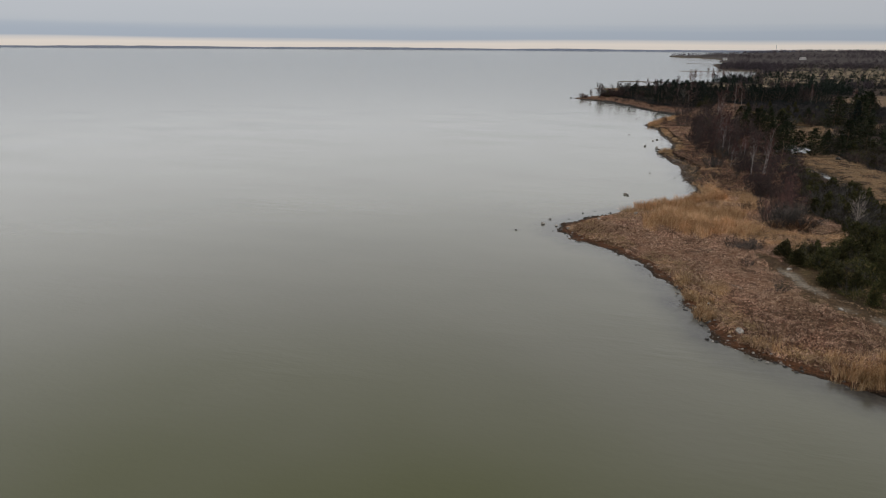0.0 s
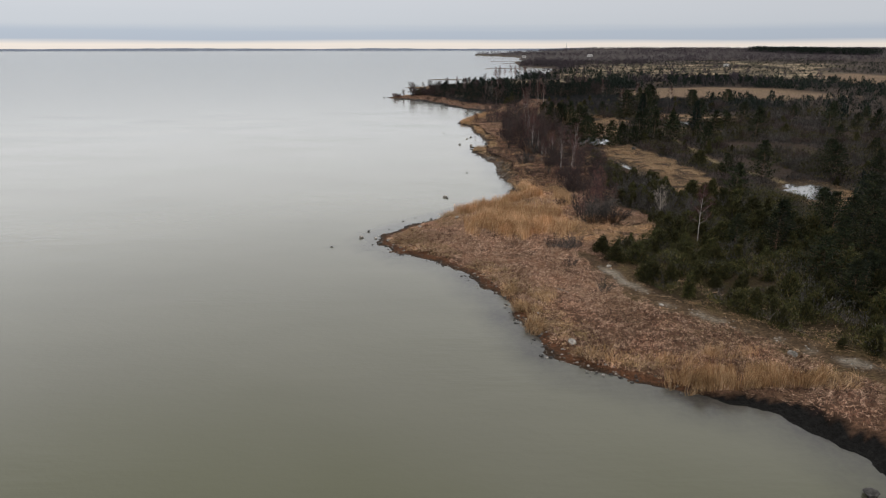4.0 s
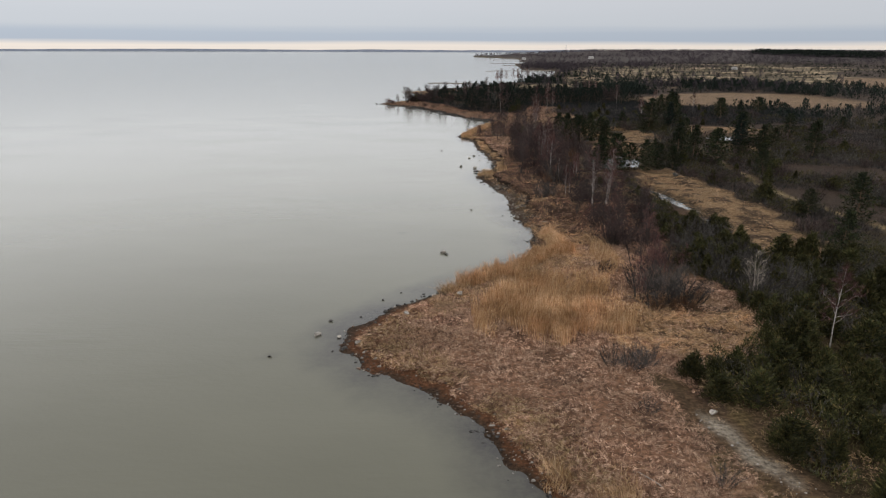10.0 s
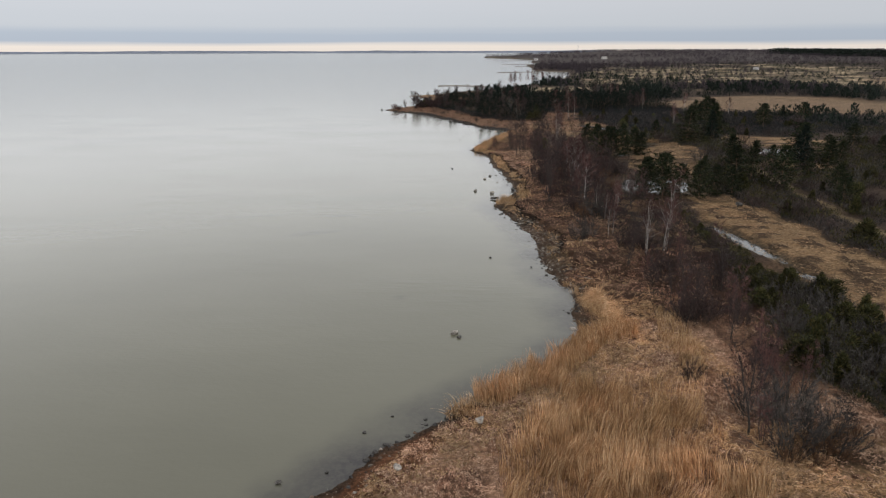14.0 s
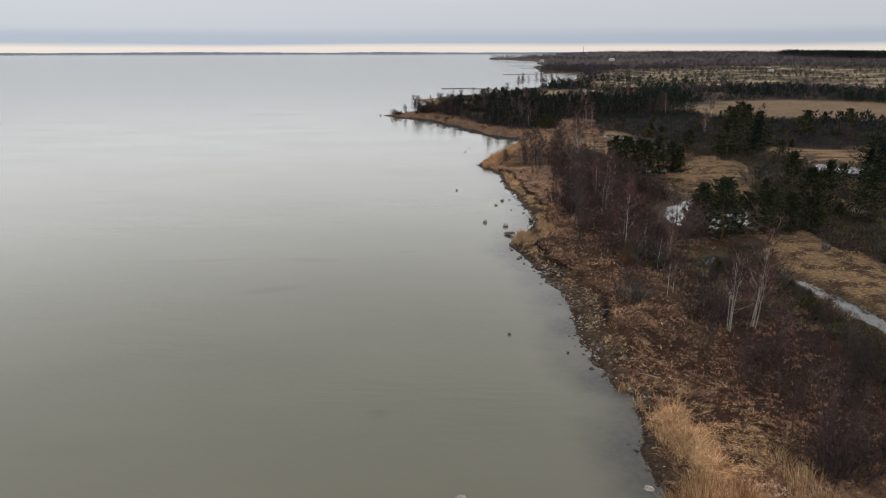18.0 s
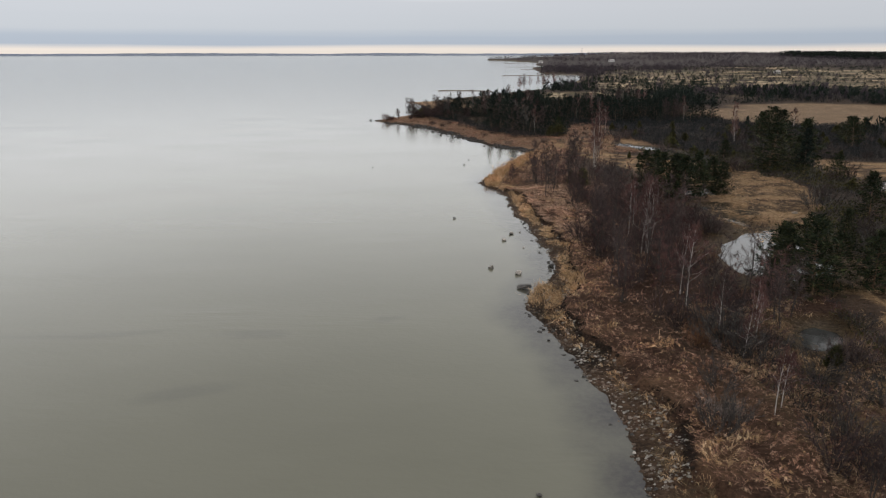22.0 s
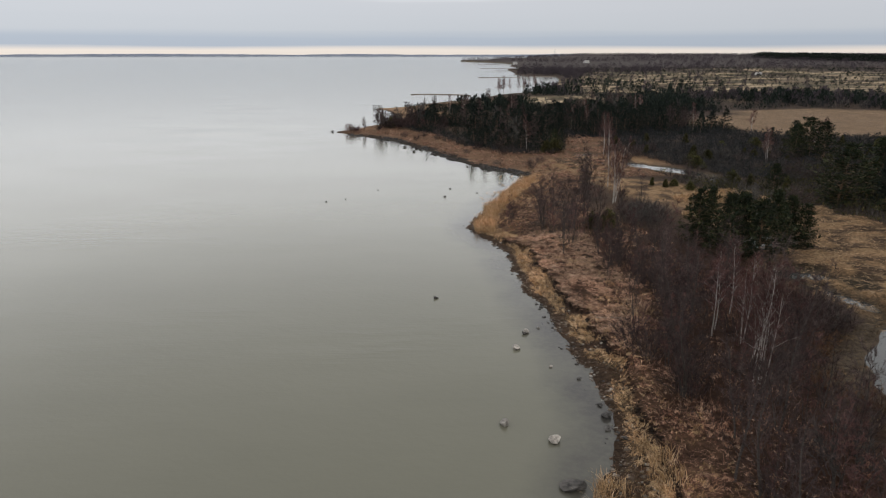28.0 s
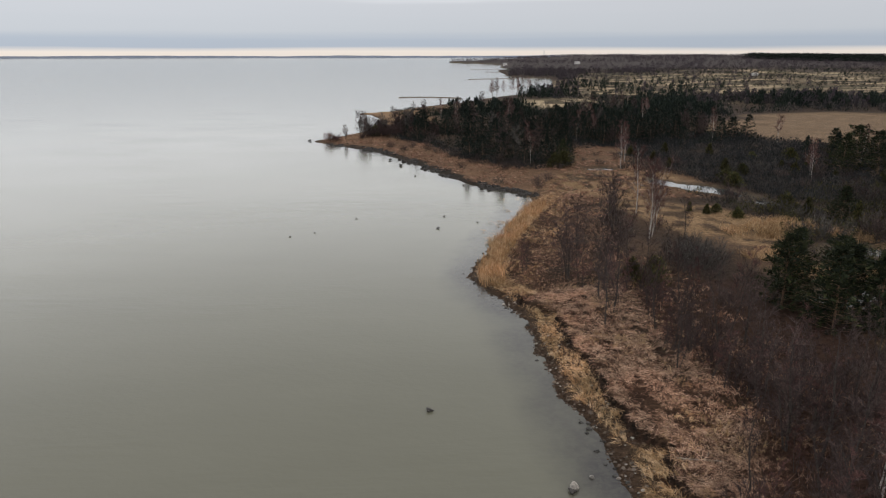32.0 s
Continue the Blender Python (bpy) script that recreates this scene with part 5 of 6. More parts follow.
laid("straw", "pale pinkish grass flattened behind the bank", fill(9000, (15, 242, 30, 290), 195, lambda x, y, d: (scarp(x, y) > 0.4) * (x < thicket_edge(y) + 1) * ease((y - 243) / 5) * (grain(x, y, 2.4, 70) > 0.25)), M_STRAW, 196, (0.25, 0.7), 0.032)
laid("straw", "olive and brown grass clumps on the stony foreshore", fill(14000, (8, 172, 24, 290), 193, foreshore), M_SEDGE, 194, (0.25, 0.55), 0.04, 1.0)


def golden_lip(x, y, d):
    """Tussocks hanging over the lake side of the bank and in loose patches behind it."""
    off = scarp(x, y)
    lip = np.where(bluff(y) > 0.5, (off < -0.15) & (off > -2.3) & (d > 0.9), (d > 1.0) & (d < 4.0))
    strong = np.where(y < 212, 0.12, 1.0)
    return lip * strong * (grain(x, y, 2.2, 64) > 0.25) + (off > 0.6) * (d < 10) * (x < thicket_edge(y)) * (grain(x, y, 3.0, 65) > 0.62) * np.where(y > 232, 0.2, 0.22)


laid("straw", "golden tussocks of dry grass on the lip of the bank", fill(30000, (8, 156, 32, 345), 95, golden_lip), M_PALESTRAW, 96, (0.35, 0.9), 0.028, 1.3)
tussocks("tussock", "golden tufts of grass hanging over the bank", fill(26000, (8, 156, 32, 345), 297, golden_lip), M_PALESTRAW, 298, (0.3, 0.65), 0.9, 14, 0.024, 0.9)
laid("straw", "bright golden grass swept into a swirl above the cove", fill(3600, (16, 152, 23, 171), 185, lambda x, y, d: (d > 0.3) * np.clip(1.7 - 1.6 * oval(x, y, 19.2, 161, 1.7, 6.5, 8), 0, 1)), M_REED, 186, (0.7, 1.5), 0.034, 1.2, 9, 5.0)
tussocks("tussock", "olive-golden tufts in a band round the point", fill(26000, (-11, 72, 22, 150), 397, lambda x, y, d: (d > 1.5) * ease((8 - d) / 3) * (grain(x, y, 2.8, 59) > 0.4)), M_TUSSOCK, 398)
tussocks("tussock", "red-brown tufts in patches on the point", fill(30000, (-6, 62, 42, 130), 399, lambda x, y, d: (d > 2.5) * point_straw(x, y, d) * np.maximum(ease((grain(x, y, 6.0, 54) - 0.55) * 8), ease((98 - y) / 10))), M_LITTER, 400)
laid("straw", "golden-tan tussocks round the edge of the point", fill(15000, (-11, 76, 20, 150), 197, lambda x, y, d: (d > 1.4) * (d < 5.0) * (grain(x, y, 2.0, 66) > 0.45) * 0.9),
     M_TUSSOCK, 198, (0.3, 0.7), 0.036, 0.9)
laid("straw", "pinkish dry grass of the headland shore", fill(16000, (-34, 338, 60, 470), 199, lambda x, y, d: (d > 1.5) * (y > 338) * (y < wood_edge(x) + 4) * clear(x, y, 0.0) * (grain(x, y, 5, 67) > 0.3)),
     M_LITTER, 200, (0.5, 1.1), 0.10, 0.7, 6)
laid("straw", "dry tan grass of the wet meadows", fill(16000, (44, 140, 80, 306), 97, lambda x, y, d: 0.7 * ((oval(x, y, *MEADOWS[0]) < 1.1) | (oval(x, y, *MEADOWS[2]) < 1.1))),
     M_MEADOW, 98, (0.4, 0.8), 0.05, 0.5)
laid("sedge", "dark sedge clumps mottling the wet meadows", fill(5000, (44, 140, 80, 306), 87, lambda x, y, d: ((oval(x, y, *MEADOWS[0]) < 1.05) | (oval(x, y, *MEADOWS[2]) < 1.05)) * (grain(x, y, 1.6, 88) > 0.5) * (grain(x, y, 7, 89) > 0.4)),
     M_SEDGE, 86, (0.25, 0.6), 0.05, 1.0, 6)


def undergrowth(name, label, mat, n, box, seed, keep, tall, width, length, spray=0.5):
    """Low scrub too dense to count: upswept twigs or sprays heaped into uneven clumps."""
    rng = np.random.default_rng(seed)
    xy = fill(n, box, seed, keep)
    x, y = xy.T
    n = len(x)
    clump = grain(x, y, 2.3, seed) * 0.75 + grain(x, y, 6.5, seed + 1) * 0.6
    top = tall * np.clip(clump - 0.15, 0.08, 1.2)
    r = rng.uniform(*length, n)
    foot = np.c_[x, y, ground_height(x, y) + np.maximum(0, top - r * 0.7) * rng.uniform(0, 1, n) ** 0.6]
    way = unit(rng.normal(scale=spray, size=(n, 3)) + (0, 0, 0.9))
    side = unit(np.cross(way, rng.normal(size=(n, 3)))) * (width * rng.uniform(0.6, 1.3, n) * 0.5)[:, None]
    v = np.stack([foot - side, foot + side, foot + way * r[:, None]], 1).reshape(-1, 3)
    return tagged(new(name, solid(name, v, np.arange(len(v)).reshape(-1, 3), mat)), label, "scrub", kind="stuff")


undergrowth("thicket_scrub", "brown leafless undergrowth below the alders", M_TWIG, 40000, (18, 145, 46, 336), 140, thicket, 1.1, 0.035, (0.4, 1.0))
undergrowth("thicket_scrub", "red-brown dead grass and litter below the birches", M_LITTER, 36000, (18, 145, 46, 336), 142, thicket, 0.5, 0.035, (0.4, 0.9))
undergrowth("juniper_scrub", "low dark green juniper scrub with olive moss", M_JUNIPER, 260000, (24, 56, 84, 152), 144, scrub, 2.9, 0.09, (0.25, 0.5), 0.7)
undergrowth("juniper_scrub", "olive moss and dry grass between the junipers", M_MOSS, 70000, (24, 62, 70, 150), 159,
            lambda x, y, d: clear(x, y) * (x > 24 + np.maximum(0, y - 112) * 0.6 + np.maximum(0, 101 - y) * 0.7) * (d > 6) * (grain(x, y, 5, 86) > 0.5) * 0.8, 1.0, 0.05, (0.2, 0.5), 0.7)
undergrowth("willow_scrub", "grey-brown leafless scrub between the junipers", M_WILLOW, 60000, (26, 56, 84, 152), 145, scrub, 3.0, 0.045, (0.4, 0.9))
undergrowth("hedge_scrub", "grey and green scrub along the ditch", M_WILLOW, 30000, (35, 130, 51, 212), 146, hedge, 1.8, 0.05, (0.5, 1.1))
undergrowth("moss_scrub", "low olive and brown brush on mossy ground by the pool", M_OLIVE, 16000, (27, 182, 47, 216), 143, lambda x, y, d: clear(x, y) * (x > thicket_edge(y)) * (grain(x, y, 3.5, 92) > 0.42), 1.6, 0.06, (0.3, 0.8), 0.6)
undergrowth("moss_scrub", "reddish brush on mossy ground by the pool", M_REDTWIG, 12000, (25, 182, 45, 216), 141, lambda x, y, d: clear(x, y) * (x > thicket_edge(y)) * (grain(x, y, 3.5, 93) > 0.45), 2.0, 0.035, (0.4, 1.0))
undergrowth("hedge_scrub", "dark green juniper scrub along the ditch", M_JUNIPER, 80000, (35, 130, 51, 212), 147, hedge, 1.7, 0.09, (0.25, 0.5), 0.7)
undergrowth("willow_scrub", "olive-grey scrub in the hollows behind the meadows", M_OLIVE, 90000, (56, 140, 185, 400), 149, mixed, 1.7, 0.11, (0.5, 1.1), 0.6)
undergrowth("willow_scrub", "grey leafless willow scrub behind the meadows", M_WILLOW, 110000, (56, 140, 185, 400), 148, mixed, 2.2, 0.085, (0.7, 1.5))
undergrowth("juniper_scrub", "dark evergreen scrub among grey willows", M_JUNIPER, 150000, (56, 140, 185, 345), 150, lambda x, y, d: mixed(x, y, d) * (grain(x, y, 14, 45) > 0.45), 3.4, 0.16, (0.4, 0.7), 0.7)
undergrowth("willow_scrub", "low grey-olive willow scrub north of the creek", M_OLIVE, 80000, (60, 325, 180, 440), 152, low_shrubs, 2.6, 0.08, (0.6, 1.2))
for k, (label, cx, cy, rx, ry, tall, mat) in enumerate((("fine grey twigs of a rounded willow thicket on the bank", 22.8, 191, 2.5, 2.0, 3.2, M_PALETWIG), ("fine grey twigs of the willow thicket on the point", 19.2, 114.6, 2.6, 1.5, 2.3, M_PALETWIG),
                                                         ("fine grey twigs of the willow thicket behind the reeds", 28.6, 135.2, 4.2, 3.6, 4.0, M_PALETWIG), ("rusty twigs at the foot of the willow thicket", 30.2, 131.6, 3.4, 1.5, 2.0, M_RUST),
                                                         ("red-brown twigs of young birches behind the reeds", 30, 141.5, 3.2, 3.2, 4.6, M_REDTWIG), ("rusty twigs below the alders", 26, 204.5, 2.2, 1.8, 2.4, M_RUST))):
    undergrowth("willow_thicket", label, mat, int(480 * rx * ry), (cx - rx * 1.2, cy - ry * 1.2, cx + rx * 1.2, cy + ry * 1.2), 160 + 2 * k,
                lambda x, y, d: np.clip(1.6 - 1.5 * oval(x, y, cx, cy, rx, ry, 0), 0, 1), tall * 1.3, 0.03, (0.4, 0.9), 0.45)
undergrowth("tip_scrub", "red-brown leafless bushes at the tip of the headland", M_REDTWIG, 26000, (-32, 430, 8, 456), 156,
            lambda x, y, d: 1.0 * ((oval(x, y, -26.8, 437.5, 3.2, 2.4, 0) < 1) | (oval(x, y, -5, 448, 7, 4, -10) < 1) | (oval(x, y, 3, 441, 4, 3, 0) < 1)), 4.2, 0.10, (0.6, 1.2))
undergrowth("tip_scrub", "grey-brown leafless bushes where the headland wood begins", M_TWIG, 60000, (-17, 440, 14, 486), 158,
            lambda x, y, d: (d > 6) * (x < 10) * (grain(x, y, 4, 85) > 0.3), 6.0, 0.10, (0.6, 1.2), 0.5)
undergrowth("olive_scrub", "grey-olive bushes along the edge of the headland wood", M_OLIVE, 90000, (-14, 374, 125, 440), 157,
            lambda x, y, d: clear(x, y) * (y > wood_edge(x) - 5) * (y < wood_edge(x) + 12) * (d > 8) * (grain(x, y, 5, 90) > 0.42), 3.2, 0.14, (0.5, 1.1), 0.6)
undergrowth("pine_scrub", "dark undergrowth below the pines of the headland", M_NEEDLE, 120000, (-16, 378, 125, 560), 154, cape, 3.6, 0.2, (0.5, 0.9), 0.8)


def margin(x, y, d):
    near = np.zeros(x.shape)
    for cx, cy, rx, ry, turn, level in PONDS[:6] + PONDS[9:]:
        q = oval(x, y, cx, cy, rx, ry, turn)
        near = np.maximum(near, (q > 0.82 + 0.25 * grain(x, y, 1.5, 78)) * (q < 1.5))
    return near * (grain(x, y, 1.1, 79) > 0.4)


laid("sedge", "dark wet sedge tussocks round the ponds", fill(60000, (34, 145, 112, 300), 99, margin), M_SEDGE, 100, (0.25, 0.55), 0.05, 1.3, 8)


def far_trees(name, label, places, low, high, mat, seed, blades=46, slim=0.30, fat=0.05):
    """Woods far off: every tree a ragged heap of leaning blades."""
    rng = np.random.default_rng(seed)
    xy = np.repeat(places, blades, 0)
    n = len(xy)
    h = np.repeat(rng.uniform(low, high, len(places)), blades)
    z = ground_height(places[:, 0], places[:, 1])
    z = np.repeat(z, blades)
    t = rng.uniform(0.0, 0.8, n)
    r = h * slim * np.sqrt(rng.uniform(0, 1, n)) * (1.05 - t)
    a = rng.uniform(0, 2 * math.pi, n)
    foot = np.c_[xy[:, 0] + r * np.cos(a), xy[:, 1] + r * np.sin(a), z + t * h]
    tip = foot + np.c_[np.cos(a) * h * 0.07, np.sin(a) * h * 0.07, h * rng.uniform(0.08, 0.22, n)]
    b = rng.uniform(0, math.pi, n)
    side = np.c_[np.cos(b), np.sin(b), rng.normal(scale=0.5, size=n)] * (h * fat)[:, None]
    v = np.stack([foot - side, foot + side, tip], 1).reshape(-1, 3)
    return tagged(new(name, solid(name, v, np.arange(len(v)).reshape(-1, 3), mat)), label, "woods", kind="stuff")


def heath_open(x, y):
    return ease((1.1 - oval(x, y, 350, 930, 170, 430, -30)) / 0.2)


far_trees("far_pines", "dark pine woods beyond the headland", fill(5200, (-10, 500, 260, 900), 101, lambda x, y, d: clear(x, y) * (d > 12) * (1 - 0.93 * heath_open(x, y)) * (grain(x, y, 45, 71) > 0.42)),
          3, 9, M_NEEDLE, 111, 60, 0.36, 0.05)
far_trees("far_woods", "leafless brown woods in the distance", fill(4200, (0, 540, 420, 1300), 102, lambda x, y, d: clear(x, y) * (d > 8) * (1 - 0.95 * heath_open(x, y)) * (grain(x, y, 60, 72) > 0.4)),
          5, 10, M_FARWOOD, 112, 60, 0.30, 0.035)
far_trees("heath_junipers", "dark junipers dotted over the open heath", fill(7500, (110, 420, 800, 1500), 103, lambda x, y, d: clear(x, y) * (d > 8) * (0.45 + 0.55 * (grain(x, y, 30, 73) > 0.4))),
          1.4, 3.8, M_NEEDLE, 113, 24, 0.6, 0.10)
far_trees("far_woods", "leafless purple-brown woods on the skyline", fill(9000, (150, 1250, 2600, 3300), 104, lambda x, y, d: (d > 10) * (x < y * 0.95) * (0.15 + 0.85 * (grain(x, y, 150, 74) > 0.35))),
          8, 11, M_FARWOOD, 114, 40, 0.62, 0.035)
far_trees("side_woods", "dark juniper and pine scrub inland of the point", fill(2600, (72, -80, 300, 156), 170, lambda x, y, d: clear(x, y) * (d > 14) * (grain(x, y, 22, 96) > 0.3)), 2, 6, M_NEEDLE, 171, 50, 0.42)
far_trees("side_woods", "grey leafless scrub inland of the point", fill(2600, (66, -80, 300, 156), 172, lambda x, y, d: clear(x, y) * (d > 14) * (grain(x, y, 20, 97) > 0.3)), 1.5, 4, M_OLIVE, 173, 26, 0.55)
far_trees("grey_scrub", "grey willow scrub beyond the far field", fill(2600, (90, 500, 330, 660), 109, lambda x, y, d: clear(x, y) * (d > 8) * (grain(x, y, 18, 91) > 0.35)), 1.5, 4, M_OLIVE, 119, 26, 0.6)
far_trees("far_pines", "dark conifer belt on the skyline", fill(4000, (900, 1600, 1200, 2300), 105, lambda x, y, d: (oval(x, y, 1055, 1940, 70, 260, 4) < 1) * 1.0), 14, 20, M_NEEDLE, 115, 22, 0.4)
far_trees("side_woods", "dark mixed scrub beyond the meadows", fill(2600, (150, 100, 420, 620), 106, lambda x, y, d: clear(x, y) * (grain(x, y, 30, 75) > 0.45)), 2.5, 7.5, M_NEEDLE, 116, 50, 0.42)
far_trees("side_woods", "grey leafless scrub beyond the meadows", fill(3000, (150, 100, 420, 620), 107, lambda x, y, d: clear(x, y) * (grain(x, y, 26, 76) > 0.4)), 2, 5, M_WILLOW, 117)
far_trees("grey_scrub", "low grey-olive willow scrub north of the creek", fill(2600, (60, 330, 180, 440), 108, low_shrubs), 1.2, 2.8, M_OLIVE, 118, 30, 0.55)


# ---- stones ----
def rock_mesh(seed, name, mat, detail=2):
    rng = np.random.default_rng(seed)
    bm = bmesh.new()
    bmesh.ops.create_icosphere(bm, subdivisions=detail, radius=0.5)
    cuts = [(unit(rng.normal(size=3)), rng.uniform(0.20, 0.38)) for _ in range(9)]
    for v in bm.verts:
        c = np.array(v.co)
        for w, off in cuts:
            over = c @ w - off
            if over > 0:
                c = c - w * over * 0.9
        c *= 1 + 0.10 * noise.noise(Vector(c * 3 + seed))
        v.co = c * (1.12, 0.95, 0.72)
    me = bpy.data.meshes.new(name)
    bm.to_mesh(me)
    bm.free()
    me.materials.append(mat)
    return me


LIGHT_ROCKS = [rock_mesh(500 + k, "boulder", M_STONE) for k in range(4)]
DARK_ROCKS = [rock_mesh(520 + k, "boulder", M_DARKSTONE) for k in range(3)]
# x, y, width
SHORE_BOULDERS = [(13.8, 82.5, 1.25), (35.8, 78.9, 1.35), (26.5, 91.9, 0.7), (23.8, 106, 0.8), (-3.8, 129, 0.9), (3, 135.8, 1.15), (-8.6, 121.5, 0.85),
                  (14.7, 155.9, 0.95), (17.2, 153.9, 0.95), (65, 262, 1.2)]
PALE_WATER_ROCKS = [(-13.5, 123.8, 1.0), (-11, 123.3, 0.7), (0.9, 154.4, 1.1), (10.3, 229.8, 1.2), (6.6, 232.3, 1.1), (9.5, 246.6, 1.05), (11.2, 250.6, 0.95),
                    (12.8, 251.7, 0.5), (30.0, 57.0, 0.9), (12.4, 242.4, 0.45)]
DARK_WATER_ROCKS = [(10.5, 223.9, 2.1), (10.9, 222.3, 0.9), (1.4, 153.4, 0.8), (1.5, 261.2, 0.85), (4.7, 320.5, 0.85), (-12.6, 127.7, 0.7), (-7, 134.4, 0.5),
                    (-4.8, 137, 0.35), (-17.6, 118.6, 0.5), (6.9, 182.7, 0.6), (12.7, 178.1, 0.55), (11.3, 208.1, 0.5), (11, 250.2, 0.9), (14.5, 239.9, 0.6), (-5.9, 396.5, 1.6),
                    (-2.7, 386.6, 1.5), (-35, 440.6, 1.7), (12.1, 358.4, 0.9), (6.2, 329.1, 0.7), (12, 324.6, 0.5), (-16.2, 318.8, 0.5), (-19.9, 316.5, 0.5), (-10, 328.2, 0.5),
                    (27.5, 55.2, 0.8), (31.2, 56.8, 1.2), (30.5, 58.0, 1.5), (1.1, 371.2, 0.7), (15.4, 233.2, 1.3), (15.0, 231.4, 0.9), (15.9, 230, 0.8), (15.3, 235, 0.7), (-9.2, 129, 0.4), (10.9, 305.8, 0.45)]


def boulders(rows, shapes, label, group, sunk):
    xy = np.array([r[:2] for r in rows])
    ground_z = ground_height(xy[:, 0], xy[:, 1])
    for (x, y, w), z in zip(rows, ground_z):
        me = shapes[int(pick.integers(len(shapes)))]
        ob = tagged(new("boulder", me), label, "boulder", group)
        base = float(z) if sunk is None else 0.0
        s = w * 0.95
        ob.matrix_basis = pose(x, y, base + s * 0.16, pick.uniform(-8, 8), pick.uniform(-8, 8), pick.uniform(0, 360)) @ Matrix.Diagonal((s, s, s * (1.0 if sunk is None else sunk), 1))


boulders(SHORE_BOULDERS, LIGHT_ROCKS, "pale grey granite boulder lying in dry grass", "boulders on the shore", None)
boulders([(57.5, 211, 1.9)], DARK_ROCKS, "low grey boulder lying in the wet meadow", "boulders on the shore", None)
boulders(PALE_WATER_ROCKS, LIGHT_ROCKS, "pale granite boulder standing out of the lake", "boulders in the water", 0.95)
boulders(DARK_WATER_ROCKS, DARK_ROCKS, "dark wet boulder just above the lake surface", "boulders in the water", 0.6)


def pebbles(name, label, places, small, big, mat, seed):
    """Stones of the beach, each a low irregular block."""
    rng = np.random.default_rng(seed)
    n = len(places)
    z = ground_height(places[:, 0], places[:, 1])
    s = small + (big - small) * rng.uniform(0, 1, n) ** 4
    a = rng.uniform(0, 2 * math.pi, n)
    ring = np.linspace(0, 2 * math.pi, 6, endpoint=False)
    ang = a[:, None] + ring[None]
    r = s[:, None] * rng.uniform(0.38, 0.58, (n, 6))
    lowr = np.stack([places[:, :1] + r * np.cos(ang), places[:, 1:] + r * np.sin(ang) * 0.75, np.repeat(z[:, None] - 0.05, 6, 1)], -1)
    top = np.stack([places[:, :1] + r * 0.62 * np.cos(ang + 0.2), places[:, 1:] + r * 0.46 * np.sin(ang + 0.2), z[:, None] + s[:, None] * rng.uniform(0.10, 0.30, (n, 6))], -1)
    v = np.concatenate([lowr, top], 1).reshape(-1, 3)
    k = np.arange(6)
    j = (k + 1) % 6
    sides = np.vstack([np.c_[k, j, j + 6], np.c_[k, j + 6, k + 6], [(6, 7, 8), (6, 8, 9), (6, 9, 10), (6, 10, 11)]])
    f = (sides[None] + (np.arange(n) * 12)[:, None, None]).reshape(-1, 3)
    return tagged(new(name, solid(name, v, f, mat)), label, "stones", kind="stuff")


pebbles("shore_stones", "grey stones strewn along the muddy waterline", fill(15000, (-13, 74, 22, 140), 121, lambda x, y, d: (d > -0.4) * (d < 2.2) * 0.8 * (grain(x, y, 1.4, 38) > 0.35)), 0.09, 0.55, M_GRAVEL, 131)
pebbles("shore_stones", "grey and dark stones along the eroded bank", fill(40000, (7, 170, 22, 305), 122, lambda x, y, d: (d > -0.4) * (d < 3.6) * (scarp(x, y) < 0) * (grain(x, y, 1.6, 38) > 0.30) * 1.0), 0.09, 0.55, M_GRAVEL, 132)
pebbles("shore_stones", "pale stones washed out of the black bank", fill(8000, (11, 176, 21, 226), 126, lambda x, y, d: (d > 0) * (d < 4.5) * (scarp(x, y) < 0.1) * (grain(x, y, 2.4, 37) > 0.5) * 0.6), 0.10, 0.5, M_STONE, 136)
pebbles("shore_stones", "dark wet stones in the shallows", fill(22000, (-12, 74, 22, 305), 123, lambda x, y, d: (d > -1.4) * (d < 0.5) * (grain(x, y, 2.2, 39) > 0.45)), 0.08, 0.75, M_DARKSTONE, 133)
pebbles("shore_stones", "dark and rusty stones along the cove", fill(9000, (8, 138, 22, 180), 127, lambda x, y, d: (d > -0.5) * (d < 2.2) * ((y > 150) | (d < 0.8)) * (grain(x, y, 1.4, 35) > 0.4)), 0.09, 0.55, M_GRAVEL, 137)
pebbles("shore_stones", "pale stones on the dark wet edge of the point", fill(5200, (-12, 74, 24, 128), 128, lambda x, y, d: (d > -0.6) * (d < 1.7) * (grain(x, y, 2.4, 34) > 0.42) * np.where(x < 2, 0.4, 0.9)), 0.10, 0.55, M_STONE, 138)
pebbles("shore_stones", "dark stones breaking the waterline of the point", fill(9000, (-13, 72, 26, 142), 129, lambda x, y, d: (d > -1.0) * (d < 0.5) * (grain(x, y, 1.8, 33) > 0.5) * np.where(y > 116, 0.12, 1.0)), 0.10, 0.6, M_DARKSTONE, 139)
pebbles("track_stones", "pale gravel showing along the worn track", fill(9000, (18, 60, 50, 114), 125, lambda x, y, d: np.clip(1.5 - line_distance(x, y, smooth_line(TRACK)), 0, 1) * (grain(x, y, 2.2, 22) > 0.4)), 0.08, 0.34, M_STONE, 135)
pebbles("shore_stones", "dark boulder beach of the headland", fill(42000, (-30, 345, 27, 432), 124, lambda x, y, d: (d > -1.4) * (d < 2.8) * (grain(x, y, 3.5, 84) > 0.45) * np.where(d < 0, 0.25, 0.8)), 0.35, 1.8, M_BLACKSTONE, 134)


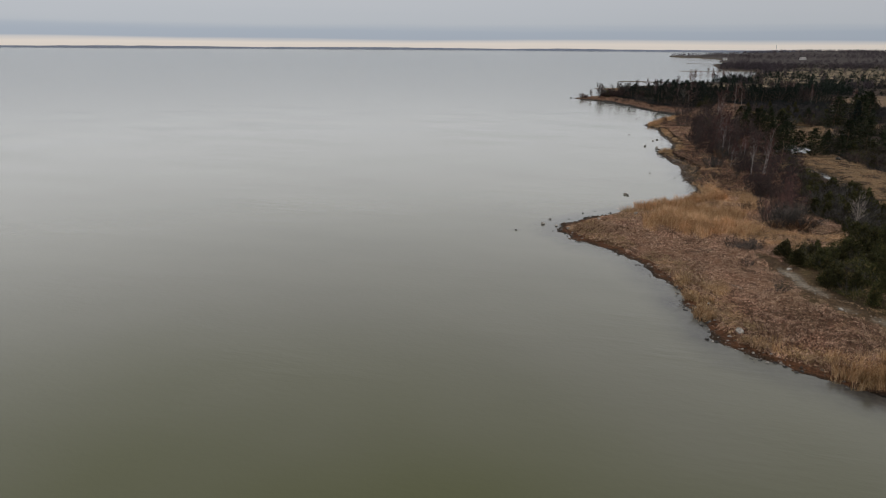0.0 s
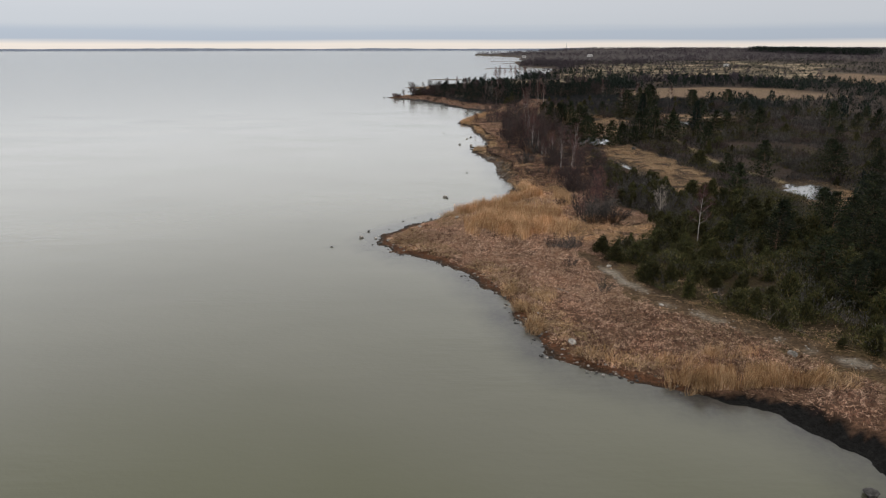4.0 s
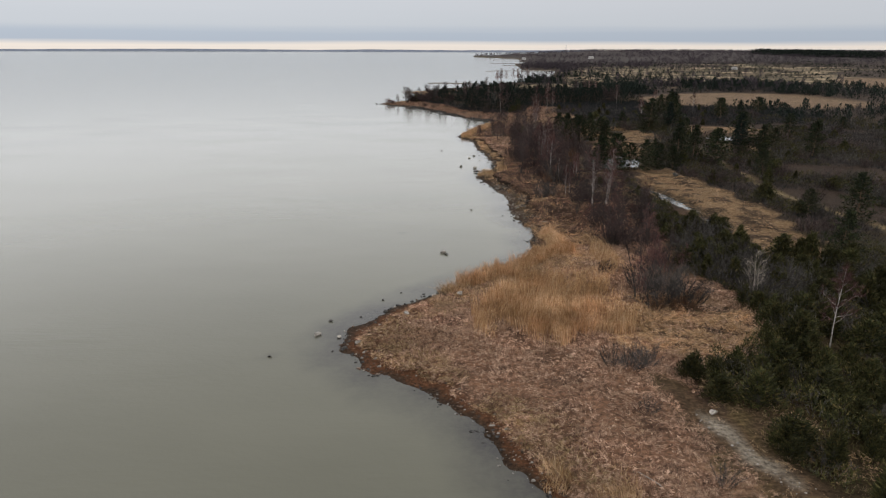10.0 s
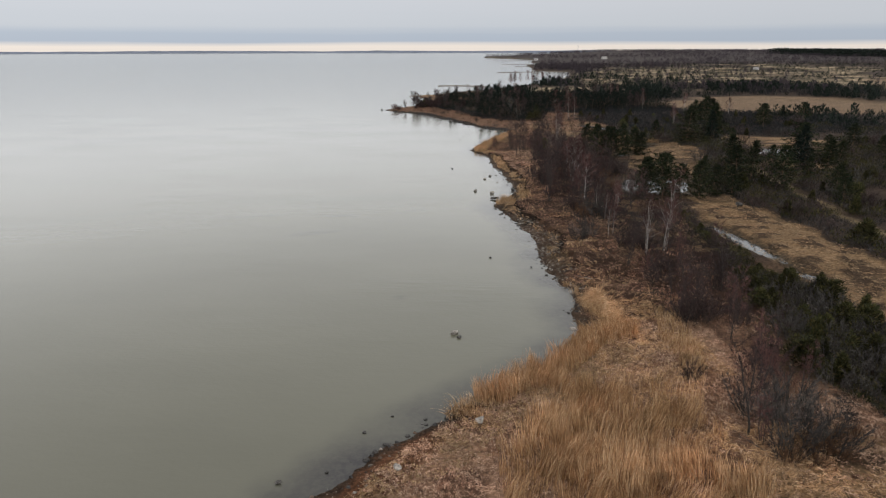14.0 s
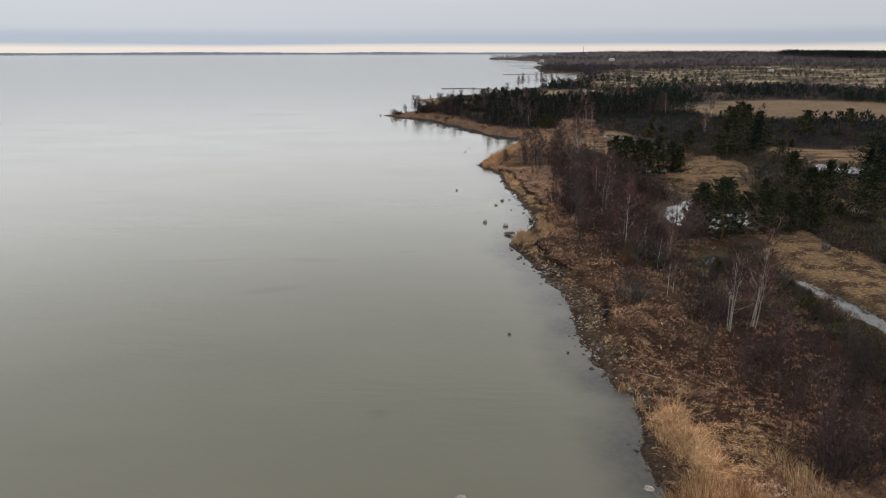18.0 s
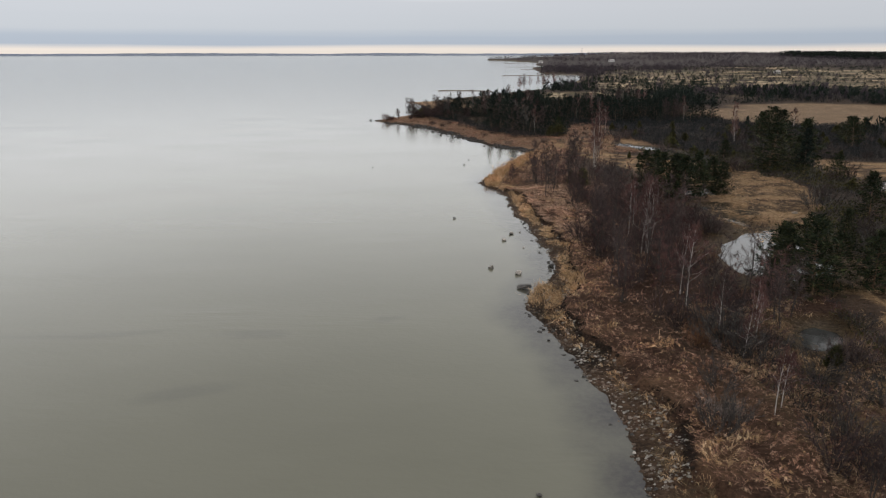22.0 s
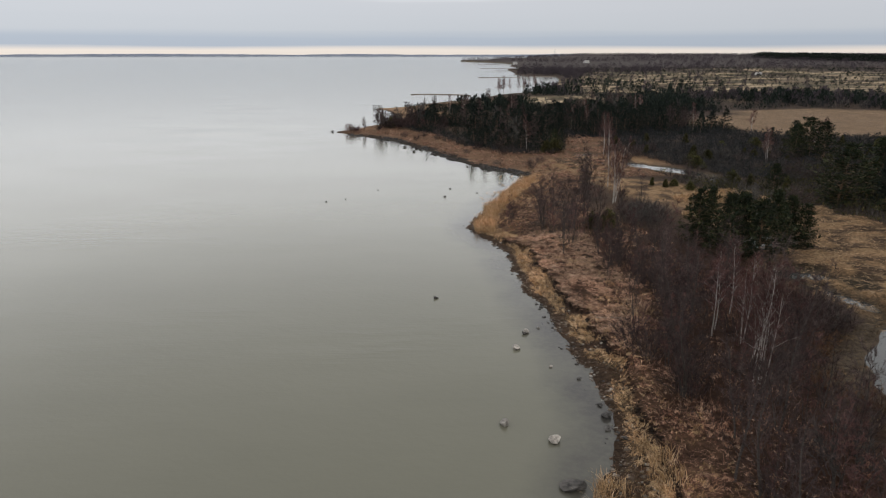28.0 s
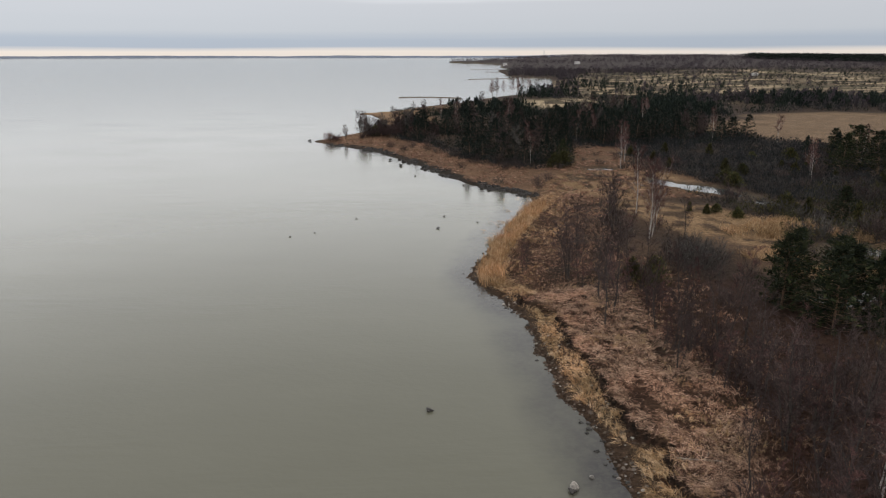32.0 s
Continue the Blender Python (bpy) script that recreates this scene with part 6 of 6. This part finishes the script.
# ---- far buildings, driftwood ----
M_WHITE, nt_w, b_w = material("white_boards", 0.7, 0.3)
n_w = link_noise(nt_w, 2.0, 3, (6.0, 6.0, 0.6))
nt_w.links.new(ramp_of(nt_w, n_w.outputs["Fac"], [(0.3, (0.45, 0.44, 0.42)), (0.7, (0.62, 0.61, 0.59))]).outputs[0], b_w.inputs["Base Color"])
M_ROOF = stone_material("grey_roofing", (0.20, 0.19, 0.185), (0.34, 0.33, 0.32))
M_STEEL, nt_s, b_s = material("galvanised_steel", 0.5, 0.5)
b_s.inputs["Base Color"].default_value, b_s.inputs["Metallic"].default_value = (0.35, 0.36, 0.37, 1), 0.8


def farmhouse(x, y, turn, length, width, height, label):
    z = float(ground_height(np.array([x]), np.array([y]))[0])
    root = tagged(new("farmhouse"), label, "house", "far houses")
    root.matrix_basis = pose(x, y, z, 0, 0, turn)
    a, w, h = length / 2, width / 2, height
    v = [(-a, -w, -0.5), (a, -w, -0.5), (a, w, -0.5), (-a, w, -0.5), (-a, -w, h), (a, -w, h), (a, w, h), (-a, w, h), (-a, 0, h * 1.6), (a, 0, h * 1.6)]
    me = bpy.data.meshes.new("wall")
    me.from_pydata(v, [], [(0, 1, 5, 4), (2, 3, 7, 6), (1, 2, 6, 9, 5), (3, 0, 4, 8, 7)])
    me.materials.append(M_WHITE)
    part("wall", me, root)
    e = 0.5
    r = [(-a - e, -w - e, h - 0.25), (a + e, -w - e, h - 0.25), (a + e, 0, h * 1.6 + 0.05), (-a - e, 0, h * 1.6 + 0.05), (a + e, w + e, h - 0.25), (-a - e, w + e, h - 0.25)]
    top = [(p, q, s + 0.2) for p, q, s in r]
    me = bpy.data.meshes.new("roof")
    me.from_pydata(r + top, [], [(6, 7, 8, 9), (9, 8, 10, 11), (0, 3, 2, 1), (3, 5, 4, 2), (0, 1, 7, 6), (5, 11, 10, 4), (0, 6, 9, 3), (3, 9, 11, 5), (1, 2, 8, 7), (2, 4, 10, 8)])
    me.materials.append(M_ROOF)
    part("roof", me, root, "grey gabled roof")
    for k in (-0.5, 0.0, 0.5):
        me = bpy.data.meshes.new("window")
        me.from_pydata([(k * a - 0.5, -w - 0.03, h * 0.4), (k * a + 0.5, -w - 0.03, h * 0.4), (k * a + 0.5, -w - 0.03, h * 0.8), (k * a - 0.5, -w - 0.03, h * 0.8),
                        (k * a - 0.5, -w + 0.05, h * 0.4), (k * a + 0.5, -w + 0.05, h * 0.4), (k * a + 0.5, -w + 0.05, h * 0.8), (k * a - 0.5, -w + 0.05, h * 0.8)],
                       [], [(0, 1, 2, 3), (0, 4, 5, 1), (1, 5, 6, 2), (2, 6, 7, 3), (3, 7, 4, 0)])
        me.materials.append(M_DARKSTONE)
        part("window", me, root, "dark window pane")


for row in ((428, 1917, 20, 13, 8, 4, "white farmhouse far off among bare woods"), (241, 1909, -15, 10, 7, 4, "white farmhouse near the far shore"),
            (455, 1075, 35, 9, 5, 2.6, "pale low barn at the edge of the heath")):
    farmhouse(*row)


def mast(x, y, height):
    z = float(ground_height(np.array([x]), np.array([y]))[0])
    root = tagged(new("radio_mast"), "thin grey steel mast on the wooded skyline", "mast")
    root.matrix_basis = pose(x, y, z)
    pole = Tubes()
    pole.limb([(0, 0, -1), (0, 0, height * 0.5), (0, 0, height)], [1.6, 1.2, 0.6], 6)
    part("pole", pole.mesh("pole", M_STEEL, True), root)
    ring = Tubes()
    ring.limb([(0, 0, height * 0.9), (0, 0, height * 0.96)], [1.9, 1.9], 8)
    part("antenna", ring.mesh("antenna", M_STEEL, True), root)


mast(758, 4000, 40)


def log(x, y, turn, length, radius, seed):
    rng = np.random.default_rng(seed)
    t = Tubes()
    line = bent(rng, (-length / 2, 0, radius * 0.8), (1, 0, 0.01), length, 7, 0.06)
    t.limb(line, np.linspace(radius, radius * 0.45, 8), 7)
    p, w = along(line, 0.6)
    t.limb(bent(rng, p, (0.6, 0.7, 0.3), length * 0.25, 3, 0.1), np.linspace(radius * 0.5, radius * 0.15, 4), 5)
    z = float(ground_height(np.array([x]), np.array([y]))[0])
    ob = tagged(new("driftwood_log", t.mesh("driftwood_log", M_PALEWOOD, True)), "bleached driftwood log lying on dry grass", "log", "driftwood logs")
    ob.matrix_basis = pose(x, y, z + 0.12, 0, 0, turn)


for row in ((20.4, 251.6, -25, 3.0, 0.06, 1), (13.0, 219.5, 60, 2.2, 0.09, 5), (19.5, 173, 130, 3.0, 0.07, 6), (15.5, 98, 118, 3.2, 0.06, 7)):
    log(*row)


# ---- the black broken face of the bank ----
def peat_bank():
    """Crumbled blocks of peat, each of its own, where the turf has broken away."""
    rng = np.random.default_rng(601)
    n = 9000
    y = rng.uniform(174, 288, n)
    x = np.interp(y, [q for _, q in SCARP], [p for p, _ in SCARP]) + rng.uniform(-2.2, 2.2, n)
    off = scarp(x, y)
    wide = 0.16 + 0.22 * (y < 215) + 0.7 * np.maximum(0, grain(x * 0.4, y, 3.0, 17) - 0.3)
    ok = (np.abs(off) < wide) & (inland(x, y) > 0.5) & (grain(x * 0.4, y, 4.0, 18) > np.where(y > 236, 0.08, 0.3))
    pebbles("peat_bank", "black crumbling peat face of the eroded bank", np.c_[x, y][ok], 0.12, 0.55, M_PEAT, 602)


peat_bank()
